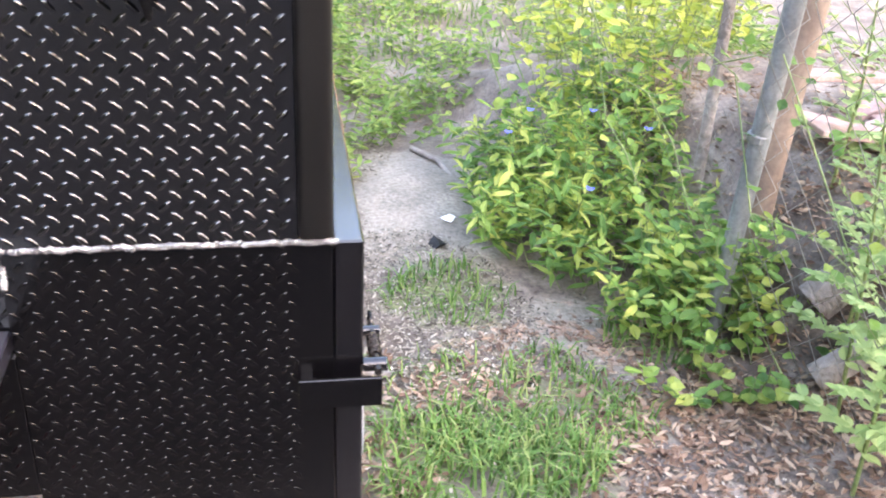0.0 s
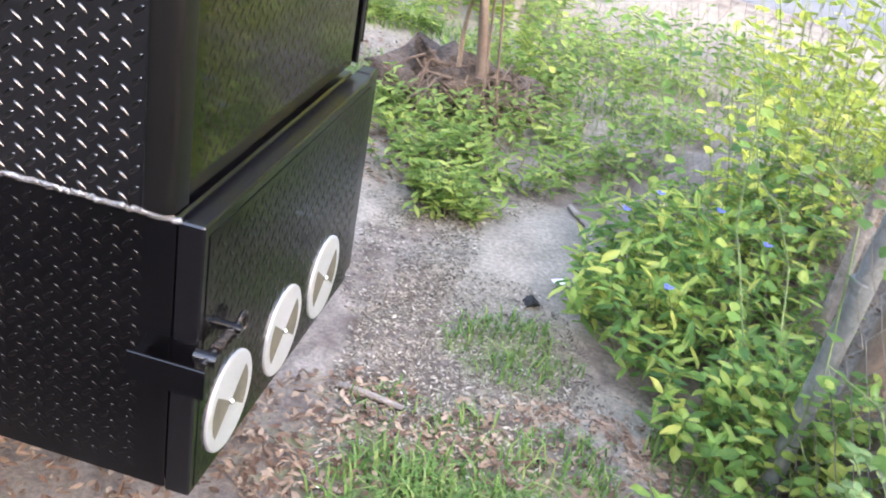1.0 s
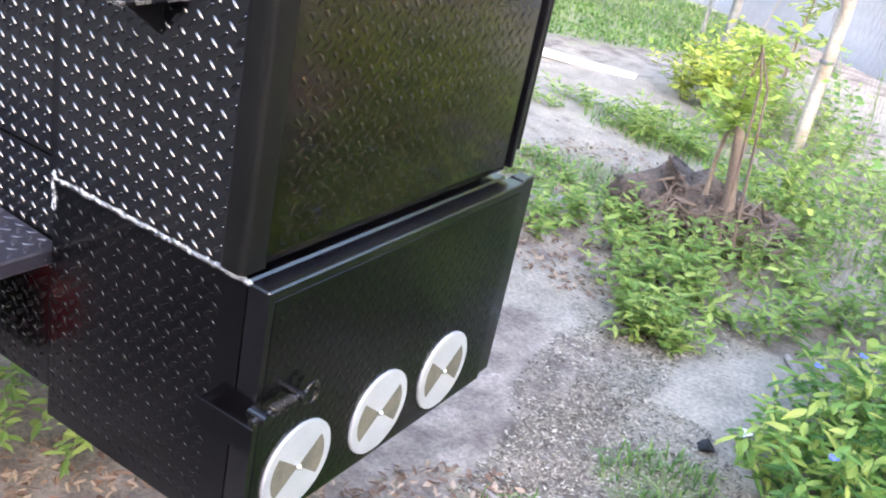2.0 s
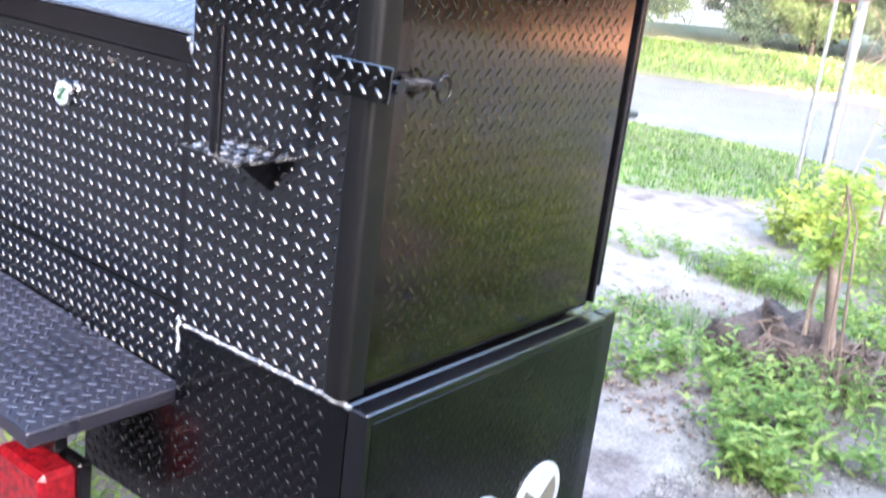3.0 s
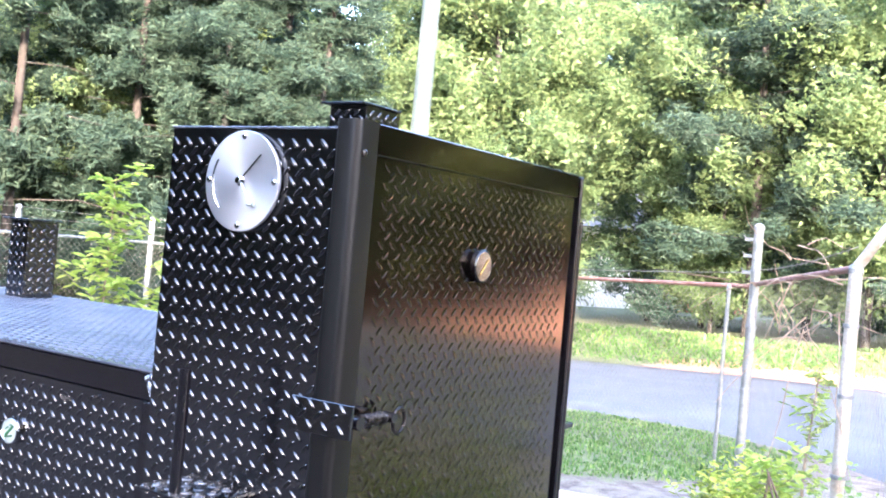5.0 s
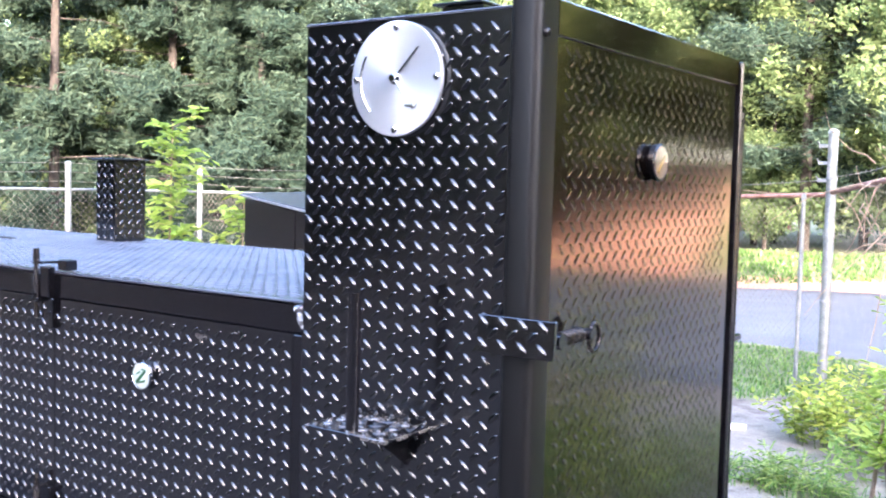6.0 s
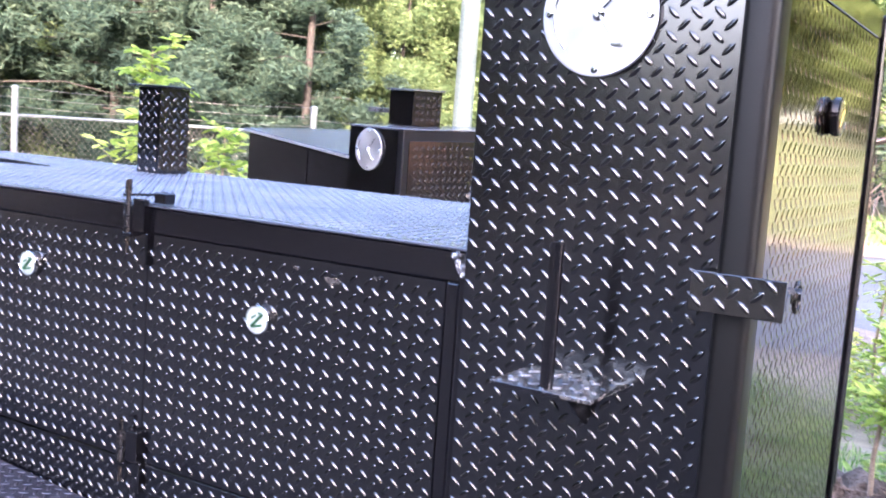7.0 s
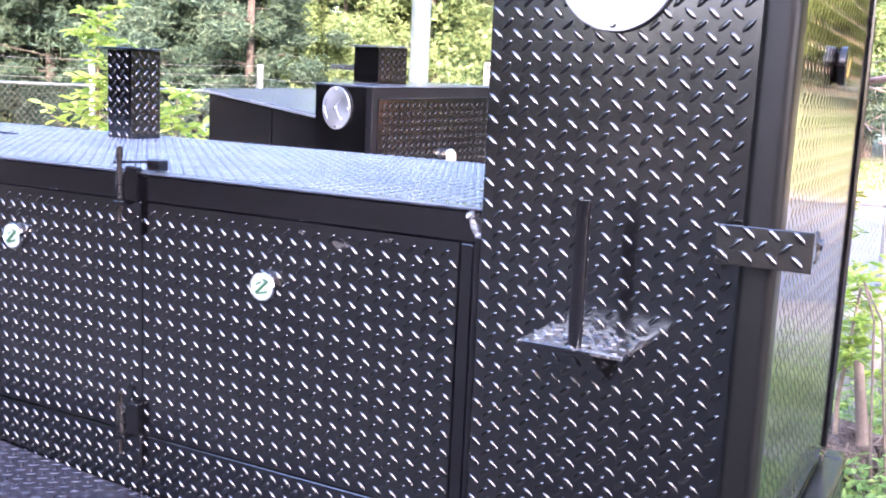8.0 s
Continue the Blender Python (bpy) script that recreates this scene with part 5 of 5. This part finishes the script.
def thistle(x, y, h, seed):
    """A tall weed with lobed pale leaves and thin flowering twigs."""
    r = random.Random(seed)
    T = thing("wild_lettuce_plant", (x, y, ground_z(x, y)), "tall pale green weed with lobed leaves and thin twigs", "plant")
    st, lv = Shape(), Shape()
    base, top = Vector((x, y, ground_z(x, y) - .02)), Vector((x + r.uniform(-.1, .1), y + r.uniform(-.1, .1), h))
    st.tube([base, base.lerp(top, .5) + Vector((.02, 0, 0)), top], .006, 6, .002)
    for k in range(11):
        f = .2 + .6 * k / 11
        p = base.lerp(top, f); az = k * 2.4
        d = Vector((math.cos(az), math.sin(az), .35)); L = .17 * (1.1 - f) * r.uniform(.8, 1.2) + .03
        for q in range(5):              # lobes along the midrib
            b = p + d * L * q * .2
            for s in (-1, 1):
                sd = Vector((-d.y, d.x, .1)) * s + d * .5
                add_leaf(lv, b, sd, Vector((0, 0, 1)), L * .3, L * .17, .1)
        add_leaf(lv, p, d, Vector((0, 0, 1)), L * 1.1, L * .2)
    for k in range(14):
        f = .55 + .45 * k / 14
        p = base.lerp(top, f); az = k * 2.1
        e = p + Vector((math.cos(az) * .14, math.sin(az) * .14, .1)) * r.uniform(.6, 1.2)
        st.tube([p, e], .0016, 4, .0009)
        for _ in range(5):
            b = p.lerp(e, r.uniform(.4, 1))
            add_leaf(lv, b, Vector((r.gauss(0, 1), r.gauss(0, 1), .8)), Vector((0, 0, 1)), .018, .007)
    part("stem_tangle", st, "stem", T, kind="stuff")
    part("foliage", lv, "leaf_pale", T, kind="stuff")


for x, y, h, s in ((1.3, .62, .95, 1), (1.42, .85, .9, 2), (1.2, .36, .7, 3), (1.55, .55, 1.0, 4), (1.5, 1.2, .95, 5)):
    thistle(x, y, h, s)


def vine(points, seed):
    """Heart-leaved creeper hanging on the fence."""
    r = random.Random(seed)
    T = thing("creeper_vine", (points[0][0], points[0][1], points[0][2]), "heart-leaved green creeper climbing the chain-link fence", "vine")
    st, lv = Shape(), Shape()
    st.tube(points, .0025, 5)
    for a, b in zip(points, points[1:]):
        a, b = Vector(a), Vector(b)
        for k in range(5):
            p = a.lerp(b, (k + r.random()) / 5)
            d = Vector((r.gauss(0, 1), -abs(r.gauss(0, 1)), r.gauss(0, .4)))
            s = r.uniform(.028, .046)
            e = p + d.normalized() * .04
            st.tube([p, e], .001, 3, cap=False)
            add_leaf(lv, e, d, Vector((0, -.5, 1)), s, s * .95, .12)
    part("stem_tangle", st, "stem", T, kind="stuff")
    part("foliage", lv, "leaf_bush", T, kind="stuff")


vr = random.Random(31)
for k in range(9):
    f0 = vr.uniform(-.25, .8)
    pts = []
    for i in range(7):
        f = f0 + i * .045
        pts.append((PA[0] + (P2[0] - PA[0]) * f + vr.gauss(0, .03), PA[1] + (P2[1] - PA[1]) * f + vr.gauss(0, .03), .02 + i * vr.uniform(.1, .17)))
    vine(pts, 40 + k)

# sapling over a torn root mass
def sapling(x, y, h, low, mat, seed, label, n=26, size=.075, reach=.3):
    r = random.Random(seed)
    z = ground_z(x, y)
    T = thing("sapling", (x, y, z), label, "sapling")
    wood, st, lv = Shape(), Shape(), Shape()
    top = Vector((x + .03, y, h))
    wood.tube([(x, y, z - .1), (x - .02, y + .01, z + h * .4), top], .016, 7, .005)
    for k in range(n):
        f = low + (1 - low) * k / n
        p = Vector((x, y, z)).lerp(top, f); az = k * 2.4
        e = p + Vector((math.cos(az), math.sin(az), r.uniform(.1, .9))) * reach * r.uniform(.5, 1.1) * (1.15 - f * .5)
        leafy_stem(st, lv, p, e, r, 13, size, size * .5, start=.15)
    part("trunk", wood, "twig", T)
    part("twig_tangle", st, "twig", T, kind="stuff")
    part("foliage", lv, mat, T, kind="stuff")


sapling(-.2, 3.15, .92, .5, "leaf_sapling", 51, "bright green sapling growing from a torn stump", 18, .07, .2)
sapling(-4.95, 3.4, 2.0, .25, "leaf_sapling", 52, "slender bright green sapling behind the trailer", 46, .1, .38)
sapling(-4.6, 3.75, 1.5, .2, "leaf_sapling", 53, "slender bright green sapling behind the trailer", 40, .1, .38)
sapling(-.55, 5.5, 1.15, .3, "leaf_sapling", 54, "bright green sapling at the fence corner", 16, .075, .22)
rr = random.Random(61)
T = thing("torn_stump", (-.12, 3.1, 0), "torn brown stump with dead roots and vines", "stump")
sh = Shape()
for k in range(110):
    az = rr.uniform(0, 6.28); r0 = rr.uniform(.02, .3); r1 = rr.uniform(.1, .46)
    b = Vector((-.12 + math.cos(az) * r0, 3.1 + math.sin(az) * r0, rr.uniform(.04, .22)))
    e = Vector((-.12 + math.cos(az + .6) * r1, 3.1 + math.sin(az + .6) * r1, rr.uniform(-.02, .14)))
    sh.tube([b, b.lerp(e, .5) + Vector((0, 0, rr.uniform(-.05, .12))), e], rr.uniform(.003, .011), 5, .002)
part("root_tangle", sh, "pole_brown", T, kind="stuff")
clod, cf = [], []
for i in range(9):
    for k in range(14):
        th, ph = math.pi * .5 * i / 8, 2 * math.pi * k / 14
        q = .33 * (1 + .9 * noise.noise((math.cos(ph) * 2.5 * math.sin(th), math.sin(ph) * 2.5 * math.sin(th), th * 2.2)))
        clod.append((-.26 + q * 1.1 * math.sin(th) * math.cos(ph), 3.28 + q * .8 * math.sin(th) * math.sin(ph), -.03 + .75 * q * math.cos(th)))
for i in range(8):
    for k in range(14):
        cf.append((i * 14 + k, (i + 1) * 14 + k, (i + 1) * 14 + (k + 1) % 14, i * 14 + (k + 1) % 14))
part("root_clod", Shape().add(clod, cf, True), "clod", T, "dark clod of soil and roots")
part("stub", Shape().tube([(-.12, 3.1, -.1), (-.1, 3.12, .22), (-.15, 3.1, .55)], .038, 9, .02), "post_wood", T)
for k in range(2):
    part("dead_vine", Shape().tube([(-.02 + .06 * k, 2.85 + .05 * k, .0), (-.06 + .05 * k, 2.95, .3), (-.1 + .03 * k, 3.0, .75), (-.16, 3.05, .9)], .008, 6, .004), "pole_brown", T)

# ---- grass, leaves and chips on the ground ----
def blades(name, label, spots, mat, seed, length=.14, width=.0045):
    r = random.Random(seed)
    vs, fs = [], []
    for cx, cy, rx, ry, n, hs in spots:
        for _ in range(n):
            x, y = inside(r, cx, cy, rx, ry)
            if r.random() > .25 + .9 * max(0, noise.noise((x * 6, y * 6, 2.0)) + .35):
                continue
            z = ground_z(x, y)
            L = length * hs * r.uniform(.4, 1.25); az = r.uniform(0, 6.28); lean = r.uniform(.15, 1.25)
            d = Vector((math.cos(az), math.sin(az), 0)); s = Vector((-d.y, d.x, 0)) * width * (0.6 + hs * .5)
            b = Vector((x, y, z - .004)); m = b + d * L * lean * .35 + Vector((0, 0, L * .6)); t = b + d * L * lean + Vector((0, 0, L * (1.05 - .5 * lean)))
            k = len(vs)
            vs += [b - s, b + s, m + s * .8, m - s * .8, t]
            fs += [(k, k + 1, k + 2, k + 3), (k + 3, k + 2, k + 4)]
    solo(name, Shape().add(vs, fs), mat, label, "grass", kind="stuff")


blades("grass", "tufts of green grass in the dirt", [(.38, .56, .3, .2, 1500, 1), (.55, .7, .3, .16, 700, .75), (.42, 1.28, .2, .16, 420, .8), (.62, .88, .14, .12, 200, .8), (.25, .92, .2, .1, 120, .8),
       (1.0, 1.0, .2, .15, 400, 1), (-.75, 4.3, .6, .2, 450, 1.2), (-.6, 3.3, .5, .35, 900, 1.1), (.5, 4.0, 1.0, .6, 1200, 1.3)], "grass", 71, .085, .0032)
blades("lawn_grass", "mown green verge beside the road", [(-4.3, 7.9, 3.1, 2.0, 26000, 1.0), (-7.5, 5.5, 3.2, 3.5, 12000, 1.4), (-9, 8, 2.4, 2.4, 6000, 1.4)], "grass", 72, .06, .007)
blades("roadside_grass", "long grass on the bank beyond the road", [(-9, 19.5, 6, 1.6, 9000, 2.2), (-2, 19.8, 5, 1.2, 5000, 1.6), (-18, 16, 6, 5, 6000, 2.5)], "grass", 73, .06, .014)


def scatter_flat(name, label, spots, mat, seed, lo, hi, aspect, category, lift=.004):
    """Dry leaves or chips lying about."""
    r = random.Random(seed)
    sh = Shape()
    for cx, cy, rx, ry, n in spots:
        for _ in range(n):
            x, y = inside(r, cx, cy, rx, ry)
            az = r.uniform(0, 6.28); L = r.uniform(lo, hi)
            add_leaf(sh, Vector((x, y, ground_z(x, y) + lift + r.random() * lift * 2)), Vector((math.cos(az), math.sin(az), r.gauss(0, .22))), Vector((r.gauss(0, .35), r.gauss(0, .35), 1)), L, L * aspect * r.uniform(.6, 1.3), r.uniform(-.2, .3))
    solo(name, sh, mat, label, category, kind="stuff")


scatter_flat("fallen_leaves", "brown dry leaves on the ground", [(1.0, .45, .45, .4, 2300), (1.4, .9, .4, .5, 1000), (-.3, .25, .55, .45, 1500), (.7, .8, .45, .35, 1100), (.1, .72, .28, .3, 800), (2.0, 1.9, .9, .9, 2000), (1.6, 1.0, .4, .5, 900), (1.3, 1.9, .3, .4, 400), (-.4, 2.6, .5, .45, 1100), (-.75, 3.5, .5, .5, 700), (.3, 3.0, .5, .4, 300)], "dry_leaf", 81, .014, .04, .4, "fallen leaf", .006)
scatter_flat("wood_chips", "grey wood chips and grit on the dirt", [(.09, 1.25, .12, .7, 2200), (.3, 1.2, .35, .45, 6000), (.0, 1.75, .2, .5, 3200), (.0, 2.3, .35, .35, 1600), (.45, .95, .4, .3, 1800), (-.5, 3.8, .9, .7, 1500), (.8, 1.0, .4, .3, 500), (1.1, .3, .4, .4, 500), (.7, .3, .5, .3, 900)], "chips", 82, .006, .022, .32, "wood chip", .003)

T = thing("dead_branch", (.148, .912, 0), "short weathered stick lying in the chips", "stick")
part("stick", Shape().tube([(.02, .93, .012), (.12, .915, .017), (.2, .905, .013)], .011, 7, .008), "log", T)
T = thing("dead_branch", (1.03, .75, 0), "purplish brown stick under the vines", "stick")
part("stick", Shape().tube([(1.03, .86, .05), (1.035, .76, .03), (1.03, .66, .015)], .014, 7, .012), "pole_brown", T)
T = thing("dead_branch", (.52, 2.1, 0), "dark curved branch at the rim of the sand", "stick")
part("stick", Shape().tube([(.44, 2.35, .03), (.52, 2.2, .04), (.56, 2.05, .02), (.6, 1.9, .015)], .012, 7, .007), "log", T)
def fallen_log(pts, r0, label):
    pts = [(x, y, ground_z(x, y) + r0 * .8) for x, y in pts]
    T = thing("fallen_log", pts[0], label, "log")
    part("log", Shape().tube(pts, r0, 12, r0 * .85), "log", T)


fallen_log([(1.36, .93), (1.6, .92), (2.1, .86)], .06, "grey weathered log lying behind the fence")
fallen_log([(1.3, .75), (1.7, .68), (2.1, .6)], .04, "thin grey weathered log lying behind the fence")
pr = random.Random(93)
for k in range(7):
    x, y = 1.75 + pr.uniform(-.12, .3), 1.45 + pr.uniform(-.2, .3)
    z = ground_z(x, y)
    T = thing("broken_board", (x, y, z), "broken reddish weathered board on the rubbish bank", "board", "broken boards")
    az, tl = pr.uniform(-.5, .5), pr.uniform(-.2, .25)
    sh = Shape().box((-.26, -.045, 0), (.26, .045, .02), .003)
    c, s = math.cos(az), math.sin(az)
    sh.v = [(x + p[0] * c - p[1] * s, y + p[0] * s + p[1] * c, z + .03 + .02 * k + p[2] + p[0] * tl) for p in sh.v]
    part("plank", sh, "red_board", T)
T = thing("board", (-1.9, 5.46, 0), "long whitewashed board lying in the dirt", "board")
bz = ground_z(-1.9, 5.46)
part("plank", Shape().add([(-2.32, 5.32, bz + .005), (-1.52, 5.5, bz + .005), (-1.53, 5.55, bz + .005), (-2.33, 5.37, bz + .005), (-2.32, 5.32, bz + .05), (-1.52, 5.5, bz + .05), (-1.53, 5.55, bz + .05), (-2.33, 5.37, bz + .05)],
     [(3, 2, 1, 0), (4, 5, 6, 7), (0, 1, 5, 4), (1, 2, 6, 5), (2, 3, 7, 6), (3, 0, 4, 7)]), "lumber", T)
for x, y, s, m, lab in ((.482, 1.724, .03, "litter_white", "crumpled scrap of white paper"), (.1, .55, .022, "litter_white", "small scrap of white litter"), (.42, 1.56, .04, "ink", "crumpled black plastic scrap"), (.17, .98, .012, "litter_white", "thin white plastic strip"), (.56, .86, .03, "ink", "crumpled black plastic scrap")):
    sh = Shape(); q = random.Random(int(x * 999))
    n = 6
    vs = [(x + math.cos(k) * s * q.uniform(.5, 1), y + math.sin(k) * s * q.uniform(.5, 1), ground_z(x, y) + q.uniform(.002, s * .5)) for k in range(n)] + [(x, y, ground_z(x, y) + s * .45)]
    sh.add(vs, [(k, (k + 1) % n, n) for k in range(n)] + [tuple(reversed(range(n)))])
    solo("litter_scrap", sh, m, lab, "litter")


def house(x, y, rot):
    T = thing("house", (x, y, ground_z(x, y)), "white-sided house with brick end behind the trees", "house")
    c, s = math.cos(rot), math.sin(rot)

    def place(sh):
        sh.v = [(x + p[0] * c - p[1] * s, y + p[0] * s + p[1] * c, p[2]) for p in sh.v]
        return sh
    part("wall", place(Shape().box((-5, 0, -.5), (2.5, 8, 3.4), .02)), "siding", T)
    part("brick_wall", place(Shape().box((2.51, .1, -.5), (6, 8, 3.4), .02)), "brick", T)
    part("roof", place(Shape().add([(-5.5, -.6, 3.41), (6.5, -.6, 3.41), (6.5, 8.6, 3.41), (-5.5, 8.6, 3.41), (-5.5, 4, 5.4), (6.5, 4, 5.4)], [(0, 1, 5, 4), (2, 3, 4, 5), (0, 4, 3), (1, 2, 5), (3, 2, 1, 0)])), "roof", T)
    for wx in (-3.6, -.9):
        w = part("window", place(Shape().box((wx - .6, -.05, 1.4), (wx + .6, -.01, 2.8), .01)), "sign_white", T)
        part("pane", place(Shape().box((wx - .5, -.07, 1.5), (wx + .5, -.052, 2.7), .005)), "glass_dark", w)


house(-17.5, 40, radians(25))
